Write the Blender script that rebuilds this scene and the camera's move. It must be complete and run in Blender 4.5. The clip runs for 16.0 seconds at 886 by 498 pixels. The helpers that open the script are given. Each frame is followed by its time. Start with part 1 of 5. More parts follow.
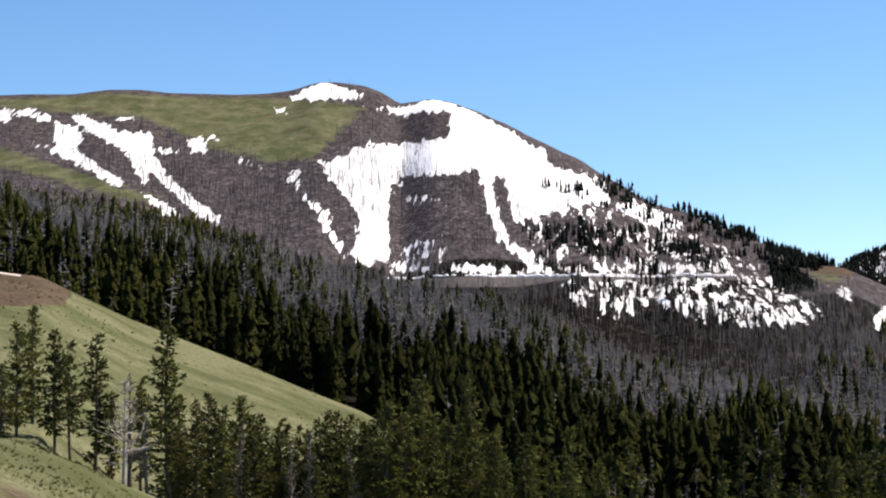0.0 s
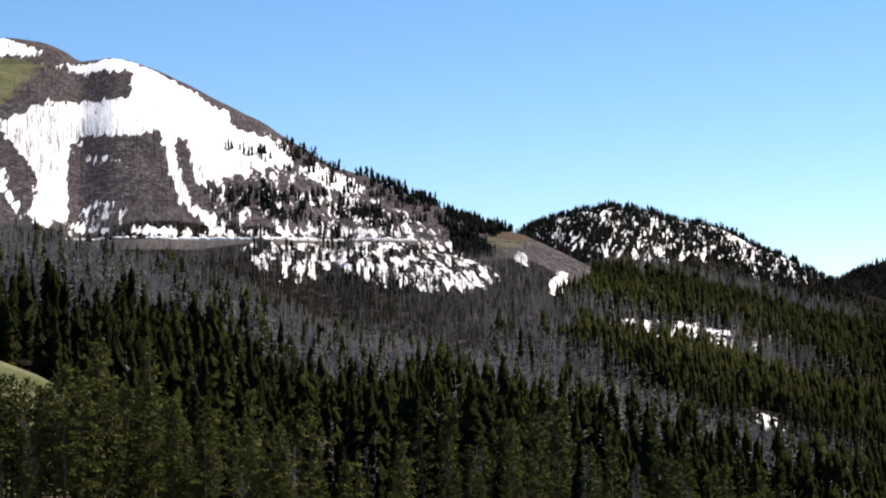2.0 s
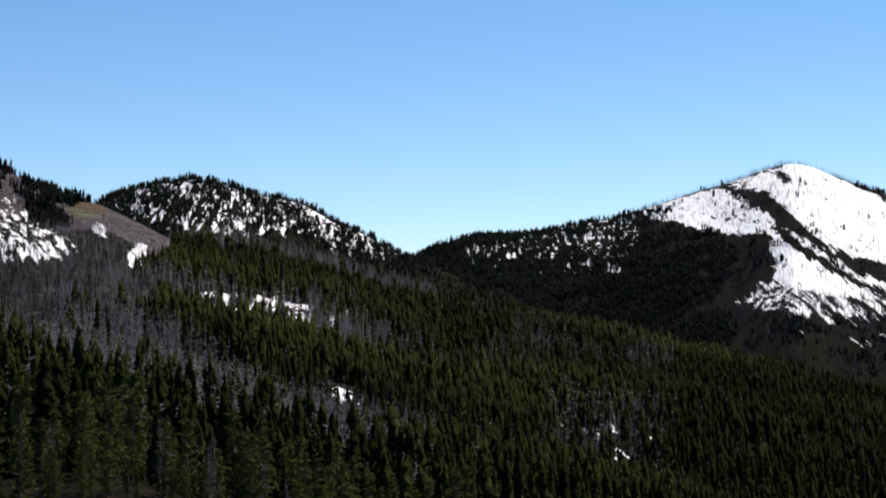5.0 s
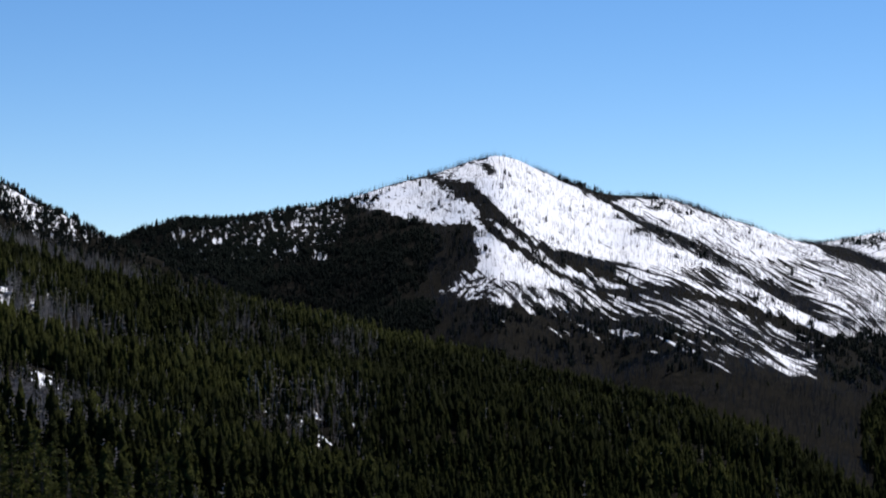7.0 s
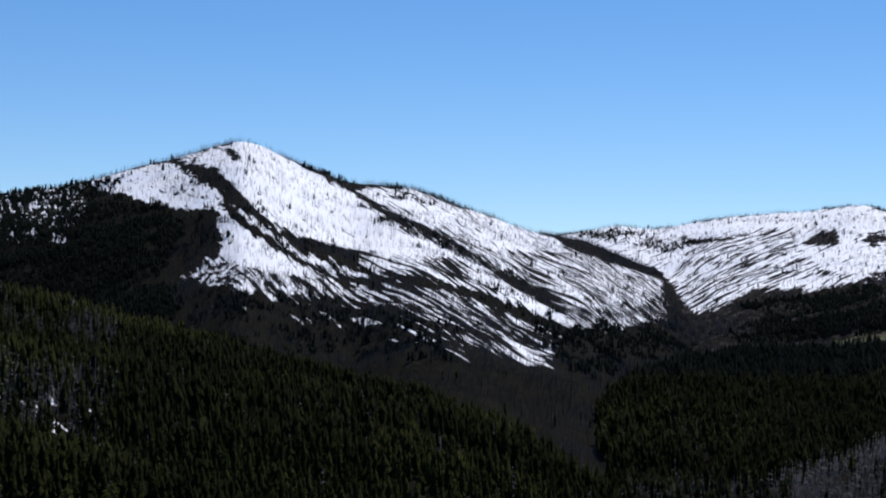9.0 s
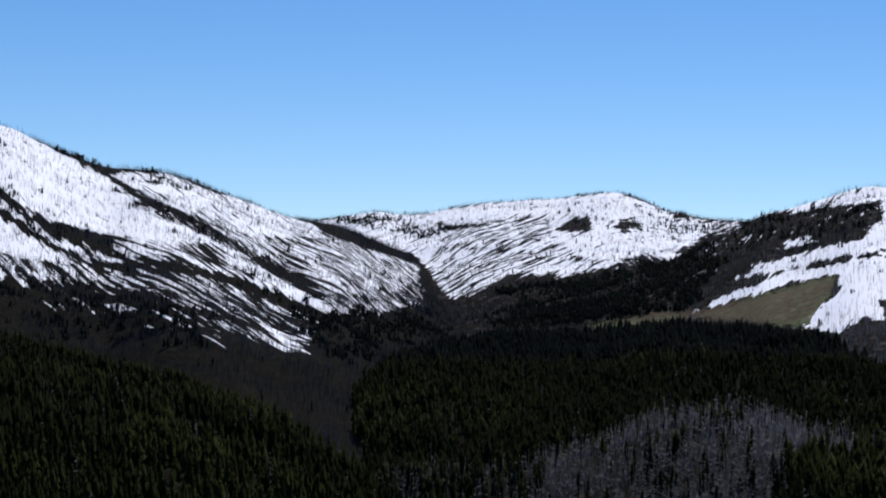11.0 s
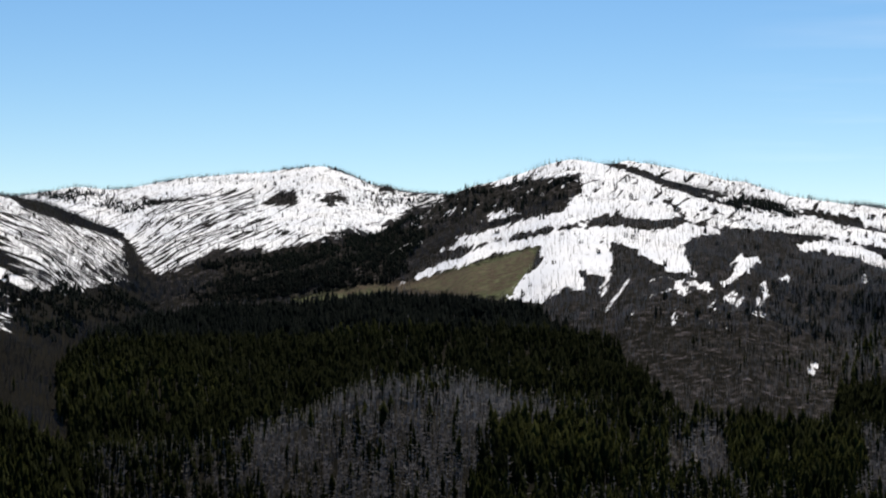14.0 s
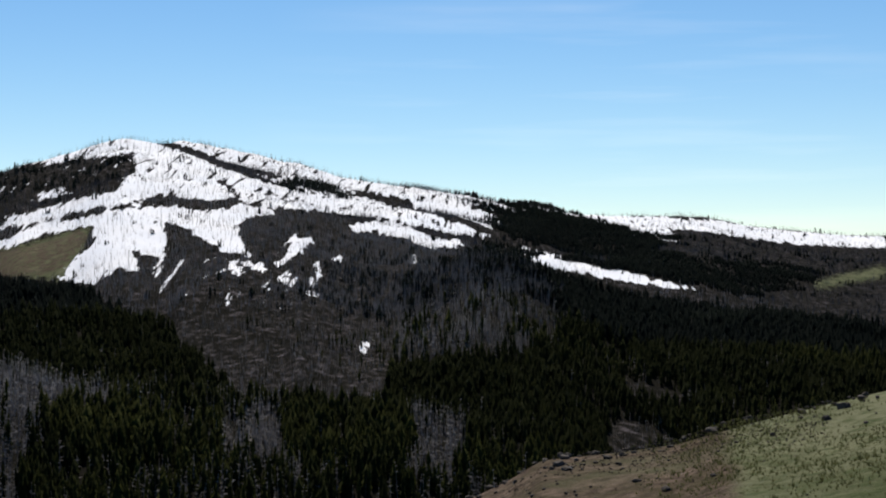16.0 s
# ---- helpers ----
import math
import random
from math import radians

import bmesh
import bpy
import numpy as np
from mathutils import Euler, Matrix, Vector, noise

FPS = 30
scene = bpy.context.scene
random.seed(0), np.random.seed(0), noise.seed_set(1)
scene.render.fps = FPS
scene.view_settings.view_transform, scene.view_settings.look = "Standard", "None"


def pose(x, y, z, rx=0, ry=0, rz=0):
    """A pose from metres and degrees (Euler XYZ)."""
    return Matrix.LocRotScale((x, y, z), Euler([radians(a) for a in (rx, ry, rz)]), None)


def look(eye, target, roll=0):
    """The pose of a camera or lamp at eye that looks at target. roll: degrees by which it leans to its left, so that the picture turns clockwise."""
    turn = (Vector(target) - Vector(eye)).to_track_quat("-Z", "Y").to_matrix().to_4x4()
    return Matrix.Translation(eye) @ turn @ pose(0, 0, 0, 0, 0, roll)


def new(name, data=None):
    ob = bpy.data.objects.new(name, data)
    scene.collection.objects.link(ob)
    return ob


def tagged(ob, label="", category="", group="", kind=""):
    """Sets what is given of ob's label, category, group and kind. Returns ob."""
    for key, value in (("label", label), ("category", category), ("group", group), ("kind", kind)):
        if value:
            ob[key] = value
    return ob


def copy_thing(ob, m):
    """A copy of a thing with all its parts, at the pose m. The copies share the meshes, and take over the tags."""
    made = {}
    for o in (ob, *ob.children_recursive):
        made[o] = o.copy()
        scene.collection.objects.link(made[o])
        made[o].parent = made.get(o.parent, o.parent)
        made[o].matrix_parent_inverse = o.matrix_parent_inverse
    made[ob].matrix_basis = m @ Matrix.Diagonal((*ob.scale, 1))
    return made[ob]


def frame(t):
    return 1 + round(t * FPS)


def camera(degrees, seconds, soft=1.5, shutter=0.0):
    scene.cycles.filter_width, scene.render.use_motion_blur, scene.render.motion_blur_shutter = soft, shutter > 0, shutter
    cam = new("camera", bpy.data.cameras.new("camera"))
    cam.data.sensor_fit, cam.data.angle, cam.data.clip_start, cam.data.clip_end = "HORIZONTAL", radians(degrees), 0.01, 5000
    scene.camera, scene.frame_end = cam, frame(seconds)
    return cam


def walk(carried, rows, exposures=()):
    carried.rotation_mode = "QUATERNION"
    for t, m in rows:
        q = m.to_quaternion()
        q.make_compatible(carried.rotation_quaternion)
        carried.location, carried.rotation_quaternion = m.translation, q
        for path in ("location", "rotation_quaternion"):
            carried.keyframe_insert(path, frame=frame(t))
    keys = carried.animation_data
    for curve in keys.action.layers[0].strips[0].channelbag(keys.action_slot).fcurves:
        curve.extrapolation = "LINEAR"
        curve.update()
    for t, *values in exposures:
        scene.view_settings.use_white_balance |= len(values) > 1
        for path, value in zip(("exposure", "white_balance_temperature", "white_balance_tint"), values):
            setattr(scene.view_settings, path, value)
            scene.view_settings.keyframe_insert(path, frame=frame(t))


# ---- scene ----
# ---- camera ----
cam = camera(26.0, 16.0, soft=2.0)
PATH = [
    (0, -0.000, 5.041, -0.740),
    (0.5, 2.001, 4.773, -0.742),
    (1, 4.187, 4.447, -0.748),
    (1.5, 6.677, 4.119, -0.810),
    (2, 9.475, 3.815, -0.851),
    (2.5, 11.764, 3.597, -0.913),
    (3, 13.881, 3.448, -0.887),
    (3.5, 15.819, 3.303, -0.855),
    (4, 17.916, 3.150, -0.817),
    (4.2, 18.716, 3.091, -0.728),
    (6.3, 27.543, 2.570, -0.186),
    (6.5, 28.426, 2.534, -0.061),
    (7, 30.730, 2.453, 0.161),
    (7.5, 32.839, 2.380, 0.422),
    (8, 34.918, 2.306, 0.657),
    (8.5, 36.606, 2.239, 0.849),
    (9, 38.395, 2.159, 0.931),
    (9.5, 40.155, 2.059, 0.991),
    (10, 42.125, 1.968, 1.017),
    (10.2, 42.873, 1.941, 0.983),
    (12.3, 49.280, 1.541, 0.536),
    (12.5, 49.731, 1.474, 0.529),
    (13, 50.908, 1.346, 0.377),
    (13.5, 52.171, 1.242, 0.245),
    (14, 54.400, 1.118, 0.062),
    (14.5, 57.308, 0.992, -0.053),
    (15, 61.273, 0.819, -0.133),
    (15.5, 64.619, 0.668, -0.146),
    (16, 67.650, 0.532, -0.077),
]
walk(cam, [(t, look((0, 0, 0), (math.sin(radians(az)) * math.cos(radians(pitch)), math.cos(radians(az)) * math.cos(radians(pitch)), math.sin(radians(pitch))), roll)) for t, az, pitch, roll in PATH],
     [(0, 0.9, 7400, 14), (3.5, 0.68, 7300, 14), (6.5, 0.2, 6450, 13), (10, -0.07, 6000, 14), (12.4, -0.04, 6250, 13), (13.1, 0.17, 7150, 10), (14.2, 0.15, 7050, 9), (16, 0.06, 6750, 9)])

# ---- sky and sun ----
SUN_BEARING, SUN_HEIGHT = 62, 50
world = bpy.data.worlds.new("world")
scene.world = world
world.use_nodes = True
wn, wl = world.node_tree.nodes, world.node_tree.links
sky = wn.new("ShaderNodeTexSky")
sky.sky_type, sky.sun_disc = "NISHITA", False
sky.sun_elevation, sky.sun_rotation = radians(SUN_HEIGHT), radians(SUN_BEARING)
sky.altitude, sky.air_density, sky.dust_density, sky.ozone_density = 2600, 1.0, 0.2, 3.0
wn["Background"].inputs["Strength"].default_value = 0.1
tint = wn.new("ShaderNodeHueSaturation")
tint.inputs["Saturation"].default_value = 1.22
wl.new(sky.outputs["Color"], tint.inputs["Color"])
# thin wisps of high cloud low in the east
coord, near_wisps, spread, wisps, streaks, amount, cloud = (wn.new(k) for k in ("ShaderNodeTexCoord", "ShaderNodeVectorMath", "ShaderNodeMapRange", "ShaderNodeTexNoise", "ShaderNodeMapRange", "ShaderNodeMath", "ShaderNodeMix"))
stretch = wn.new("ShaderNodeMapping")
stretch.inputs["Scale"].default_value = (5, 5, 70)
stretch.inputs["Rotation"].default_value = (0.03, 0.02, 0)
near_wisps.operation, amount.operation, cloud.data_type, cloud.blend_type = "DOT_PRODUCT", "MULTIPLY", "RGBA", "ADD"
near_wisps.inputs[1].default_value = (math.sin(radians(73)) * 0.995, math.cos(radians(73)) * 0.995, 0.06)
spread.inputs["From Min"].default_value, spread.inputs["From Max"].default_value = 0.978, 0.996
wisps.inputs["Scale"].default_value, wisps.inputs["Detail"].default_value = 1.0, 5.0
streaks.inputs["From Min"].default_value, streaks.inputs["From Max"].default_value = 0.5, 0.78
wl.new(coord.outputs["Generated"], near_wisps.inputs[0])
wl.new(near_wisps.outputs["Value"], spread.inputs["Value"])
wl.new(coord.outputs["Generated"], stretch.inputs["Vector"])
wl.new(stretch.outputs["Vector"], wisps.inputs["Vector"])
wl.new(wisps.outputs["Fac"], streaks.inputs["Value"])
wl.new(spread.outputs[0], amount.inputs[0])
wl.new(streaks.outputs[0], amount.inputs[1])
wl.new(amount.outputs[0], cloud.inputs[0])
wl.new(tint.outputs["Color"], cloud.inputs[6])
cloud.inputs[7].default_value = (1.3, 0.9, 0.4, 1)
wl.new(cloud.outputs[2], wn["Background"].inputs["Color"])
sun = new("sun", bpy.data.lights.new("sun", "SUN"))
sun.data.energy, sun.data.angle, sun.data.color = 4.8, radians(0.5), (1.0, 0.94, 0.86)
sb, sh = radians(SUN_BEARING), radians(SUN_HEIGHT)
sun.matrix_world = look((math.sin(sb) * math.cos(sh) * 300, math.cos(sb) * math.cos(sh) * 300, math.sin(sh) * 300), (0, 0, 0))


# ---- materials ----
class Nodes:
    """A node material written top down."""

    def __init__(self, name):
        self.material = bpy.data.materials.new(name)
        self.material.use_nodes = True
        self.tree = self.material.node_tree
        self.shader = self.tree.nodes["Principled BSDF"]

    def node(self, kind, values=(), **settings):
        n = self.tree.nodes.new(kind)
        if "operation" in settings:
            n.operation = settings["operation"]
        if "use_clamp" in settings:
            n.use_clamp = settings["use_clamp"]
        if "data_type" in settings:
            n.data_type = settings["data_type"]
        if "interpolation_type" in settings:
            n.interpolation_type = settings["interpolation_type"]
        if "attribute_name" in settings:
            n.attribute_name = settings["attribute_name"]
        for slot, value in dict(values).items():
            if isinstance(value, bpy.types.NodeSocket):
                self.tree.links.new(value, n.inputs[slot])
            else:
                n.inputs[slot].default_value = value
        return n

    def sets(self, **inputs):
        for slot, value in inputs.items():
            slot = slot.replace("_", " ")
            if isinstance(value, bpy.types.NodeSocket):
                self.tree.links.new(value, self.shader.inputs[slot])
            else:
                self.shader.inputs[slot].default_value = value
        return self.material

    def place(self):
        return self.node("ShaderNodeNewGeometry").outputs["Position"]

    def weight(self, name):
        return self.node("ShaderNodeAttribute", attribute_name=name).outputs["Fac"]

    def math(self, operation, a, b=0.0, clamp=False):
        return self.node("ShaderNodeMath", {0: a, 1: b}, operation=operation, use_clamp=clamp).outputs[0]

    def noise(self, vector, scale, detail=3.0, rough=0.55):
        return self.node("ShaderNodeTexNoise", {"Vector": vector, "Scale": scale, "Detail": detail, "Roughness": rough}).outputs["Fac"]

    def ramp(self, fac, lo, hi):
        return self.node("ShaderNodeMapRange", {"Value": fac, "From Min": lo, "From Max": hi}, interpolation_type="SMOOTHSTEP").outputs[0]

    def mix(self, fac, a, b):
        n = self.node("ShaderNodeMix", {"Factor": fac}, data_type="RGBA")
        for slot, value in (("A", a), ("B", b)):
            socket = [s for s in n.inputs if s.name == slot and s.type == "RGBA"][0]
            if isinstance(value, bpy.types.NodeSocket):
                self.tree.links.new(value, socket)
            else:
                socket.default_value = (*value, 1)
        return [s for s in n.outputs if s.type == "RGBA"][0]

    def bump(self, height, strength, distance):
        return self.node("ShaderNodeBump", {"Height": height, "Strength": strength, "Distance": distance}).outputs[0]

    def stretched(self, vector, way, keep):
        """The place with its run along a direction shortened, so that noise is drawn out that way."""
        along_way = self.node("ShaderNodeVectorMath", {0: vector, 1: way}, operation="DOT_PRODUCT").outputs["Value"]
        part = self.node("ShaderNodeVectorMath", {0: way, "Scale": self.math("MULTIPLY", along_way, 1 - keep)}, operation="SCALE").outputs[0]
        return self.node("ShaderNodeVectorMath", {0: vector, 1: part}, operation="SUBTRACT").outputs[0]


def ground_material():
    m = Nodes("ground")
    p = m.place()
    big, mid, fine = m.noise(p, 0.012, 4), m.noise(p, 0.11, 4), m.noise(p, 1.7, 5, 0.65)
    # Forest floor, its colour darkened to hold the shade under the trees.
    shaded_duff = m.mix(m.ramp(mid, 0.35, 0.65), (0.007, 0.0066, 0.005), (0.02, 0.0175, 0.013))
    brush = m.mix(m.ramp(mid, 0.3, 0.7), (0.066, 0.058, 0.065), (0.165, 0.145, 0.156))
    green = m.mix(m.ramp(m.noise(p, 0.05, 5, 0.7), 0.35, 0.65), (0.066, 0.077, 0.036), (0.158, 0.158, 0.095))
    green = m.mix(m.ramp(fine, 0.42, 0.7), green, (0.058, 0.072, 0.03))
    soil = m.mix(m.ramp(fine, 0.32, 0.68), (0.045, 0.032, 0.024), (0.145, 0.108, 0.082))
    soil = m.mix(m.ramp(m.noise(p, 0.45, 5, 0.7), 0.4, 0.66), soil, (0.05, 0.043, 0.024))
    wobble = m.math("MULTIPLY", m.math("SUBTRACT", mid, 0.5), 0.7)
    edge = lambda name: m.ramp(m.math("ADD", m.weight(name), wobble), 0.38, 0.62)
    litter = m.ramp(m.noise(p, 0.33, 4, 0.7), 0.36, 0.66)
    shaded_duff = m.mix(litter, (0.004, 0.004, 0.003), shaded_duff)
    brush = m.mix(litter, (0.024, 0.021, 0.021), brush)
    base = m.mix(edge("brush"), shaded_duff, brush)
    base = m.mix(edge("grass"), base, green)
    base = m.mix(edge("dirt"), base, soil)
    split = m.node("ShaderNodeSeparateXYZ", {0: p}).outputs
    turned = m.ramp(m.math("DIVIDE", split[0], split[1]), 0.2, 0.24)
    north = m.noise(m.stretched(p, (-0.09, -0.93, -0.36), 0.12), 0.21, 5, 0.66)
    north_east = m.noise(m.stretched(p, (-0.33, -0.88, -0.33), 0.12), 0.17, 5, 0.66)
    falls = m.math("ADD", m.math("MULTIPLY", north, m.math("SUBTRACT", 1.0, turned)), m.math("MULTIPLY", north_east, turned))
    east = m.noise(m.stretched(p, (-0.285, -0.94, -0.19), 0.07), 0.13, 5, 0.62)
    west = m.noise(m.stretched(p, (-0.92, -0.35, -0.18), 0.07), 0.1, 5, 0.62)
    to_east, to_west = m.weight("streak"), m.weight("drift")
    speckle = m.math("ADD", m.math("MULTIPLY", east, to_east), m.math("MULTIPLY", west, to_west))
    speckle = m.math("ADD", speckle, m.math("MULTIPLY", falls, m.math("SUBTRACT", 1.0, m.math("ADD", to_east, to_west))))
    speckle = m.math("ADD", m.math("MULTIPLY", m.math("SUBTRACT", speckle, 0.5), 2.9), 0.5)
    lies = m.ramp(m.math("SUBTRACT", m.weight("snow"), speckle), -0.02, 0.03)
    lies = m.math("MULTIPLY", lies, m.ramp(m.weight("snow"), 0.04, 0.12))
    snow = m.mix(m.ramp(big, 0.3, 0.7), (0.84, 0.86, 0.9), (0.9, 0.9, 0.91))
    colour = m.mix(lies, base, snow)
    rough = m.math("SUBTRACT", 0.95, m.math("MULTIPLY", lies, 0.35))
    height = m.math("ADD", fine, m.math("MULTIPLY", mid, 4.0))
    return m.sets(Base_Color=colour, Roughness=rough, Specular_IOR_Level=0.01, Normal=m.bump(height, 0.6, 0.5))


def foliage_material(name, dark, light, glow=0.0):
    m = Nodes(name)
    tone = m.weight("tone")
    p = m.place()
    speck = m.ramp(m.noise(p, 1.7, 4, 0.65), 0.38, 0.68)
    colour = m.mix(m.math("MULTIPLY", m.math("ADD", m.math("MULTIPLY", tone, 0.8), 0.2), m.math("ADD", m.math("MULTIPLY", speck, 0.8), 0.35), True), dark, light)
    if glow:
        through_light = m.node("ShaderNodeBsdfTranslucent", {"Color": colour}).outputs[0]
        both = m.node("ShaderNodeMixShader", {0: glow, 1: m.shader.outputs[0], 2: through_light}).outputs[0]
        m.tree.links.new(both, m.tree.nodes["Material Output"].inputs["Surface"])
    return m.sets(Base_Color=colour, Roughness=0.9, Specular_IOR_Level=0.015, Normal=m.bump(m.noise(p, 1.6, 4, 0.7), 1.0, 1.0))


def near_foliage_material(name, dark, light):
    m = Nodes(name)
    p = m.place()
    tone = m.node("ShaderNodeObjectInfo").outputs["Random"]
    speck = m.ramp(m.noise(p, 1.6, 4), 0.35, 0.68)
    tuft = m.node("ShaderNodeNewGeometry").outputs["Random Per Island"]
    mixed = m.math("ADD", m.math("MULTIPLY", tone, 0.55), m.math("ADD", m.math("MULTIPLY", speck, 0.25), m.math("MULTIPLY", tuft, 0.2)))
    colour = m.mix(mixed, dark, light)
    glow = m.node("ShaderNodeBsdfTranslucent", {"Color": colour}).outputs[0]
    both = m.node("ShaderNodeMixShader", {0: 0.25, 1: m.shader.outputs[0], 2: glow}).outputs[0]
    m.tree.links.new(both, m.tree.nodes["Material Output"].inputs["Surface"])
    return m.sets(Base_Color=colour, Roughness=0.85, Specular_IOR_Level=0.03)


def grain_material(name, dark, light, scale, rough=0.9):
    m = Nodes(name)
    p = m.place()
    grain = m.noise(p, scale, 5, 0.65)
    stain = m.noise(p, scale * 0.12, 3)
    colour = m.mix(m.math("ADD", m.math("MULTIPLY", m.ramp(grain, 0.3, 0.7), 0.6), m.math("MULTIPLY", m.ramp(stain, 0.35, 0.65), 0.4)), dark, light)
    return m.sets(Base_Color=colour, Roughness=rough, Specular_IOR_Level=0.2, Normal=m.bump(grain, 0.5, 0.05))


GROUND = ground_material()
# Far firs: the blue haze of distance is painted into the needle colour.
NEEDLES_HAZED = foliage_material("conifer_needles_far_hazed", (0.004, 0.0064, 0.0062), (0.014, 0.019, 0.014))
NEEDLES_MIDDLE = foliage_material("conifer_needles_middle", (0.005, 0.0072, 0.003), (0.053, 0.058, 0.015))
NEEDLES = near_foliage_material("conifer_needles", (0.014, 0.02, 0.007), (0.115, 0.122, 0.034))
# DEAD_FAR and DEAD_NEAR pass light as leaves do, to brighten backlit trunks.
DEAD_FAR = foliage_material("dead_wood_far", (0.2, 0.185, 0.182), (0.62, 0.58, 0.555), 0.4)
# The same dead wood, darkened as trunks look against the light.
DEAD_BACKLIT = foliage_material("dead_wood_backlit", (0.045, 0.041, 0.044), (0.2, 0.183, 0.188))
DEAD_NEAR = foliage_material("dead_wood_near", (0.14, 0.128, 0.128), (0.5, 0.465, 0.45), 0.3)
RUST = near_foliage_material("dead_needles", (0.05, 0.018, 0.012), (0.13, 0.05, 0.03))
DEAD_TWIGS = near_foliage_material("dead_twigs", (0.10, 0.085, 0.075), (0.3, 0.26, 0.23))
BARK = grain_material("bark", (0.05, 0.038, 0.03), (0.16, 0.125, 0.1), 3.0)
DEAD_BARK = grain_material("weathered_wood", (0.22, 0.19, 0.17), (0.52, 0.48, 0.44), 3.0)
ROCK = grain_material("rock", (0.015, 0.013, 0.012), (0.08, 0.066, 0.056), 2.5)
ROAD = grain_material("gravel_road", (0.075, 0.066, 0.064), (0.15, 0.135, 0.13), 0.8)
GRASS_FAR = foliage_material("grass_and_sage", (0.07, 0.08, 0.03), (0.16, 0.148, 0.07), 0.5)
STONES_FAR = foliage_material("stones", (0.04, 0.032, 0.027), (0.18, 0.14, 0.11))
TRACK = grain_material("dry_track", (0.3, 0.26, 0.23), (0.52, 0.47, 0.42), 0.9)
SNOW_BANK = grain_material("old_snow", (0.74, 0.75, 0.78), (0.88, 0.88, 0.9), 0.4, 0.6)

# ---- the lie of the land, shaped to fit the camera's view: ridges by bearing from the lookout (degrees clockwise from +y), distance, crest height and fall ----
def lattice(ix, iy, seed):
    h = (ix * 374761393 + iy * 668265263 + seed * 974634611) & 0xFFFFFFFF
    h = ((h ^ (h >> 13)) * 1274126177) & 0xFFFFFFFF
    return ((h ^ (h >> 16)) & 0xFFFF) / 65535.0


def value_noise(x, y, seed=0):
    """Smooth noise from 0 to 1."""
    fx, fy = np.floor(x), np.floor(y)
    ix, iy = fx.astype(np.int64), fy.astype(np.int64)
    u, v = x - fx, y - fy
    u, v = u * u * (3 - 2 * u), v * v * (3 - 2 * v)
    a = lattice(ix, iy, seed) * (1 - u) + lattice(ix + 1, iy, seed) * u
    b = lattice(ix, iy + 1, seed) * (1 - u) + lattice(ix + 1, iy + 1, seed) * u
    return a * (1 - v) + b * v


def fractal(x, y, size, octaves=4, seed=0):
    total, norm, amp = 0.0, 0.0, 1.0
    for n in range(octaves):
        total = total + amp * value_noise(x / size * 2 ** n + 17.3 * n, y / size * 2 ** n - 9.1 * n, seed + n)
        norm, amp = norm + amp, amp * 0.5
    return total / norm


def smoothstep(lo, hi, v):
    t = np.clip((v - lo) / (hi - lo), 0, 1)
    return t * t * (3 - 2 * t)


def ridge(round_m, back, rough, crest):
    return {"round": round_m, "back": back, "rough": rough, "crest": np.array(crest, float)}


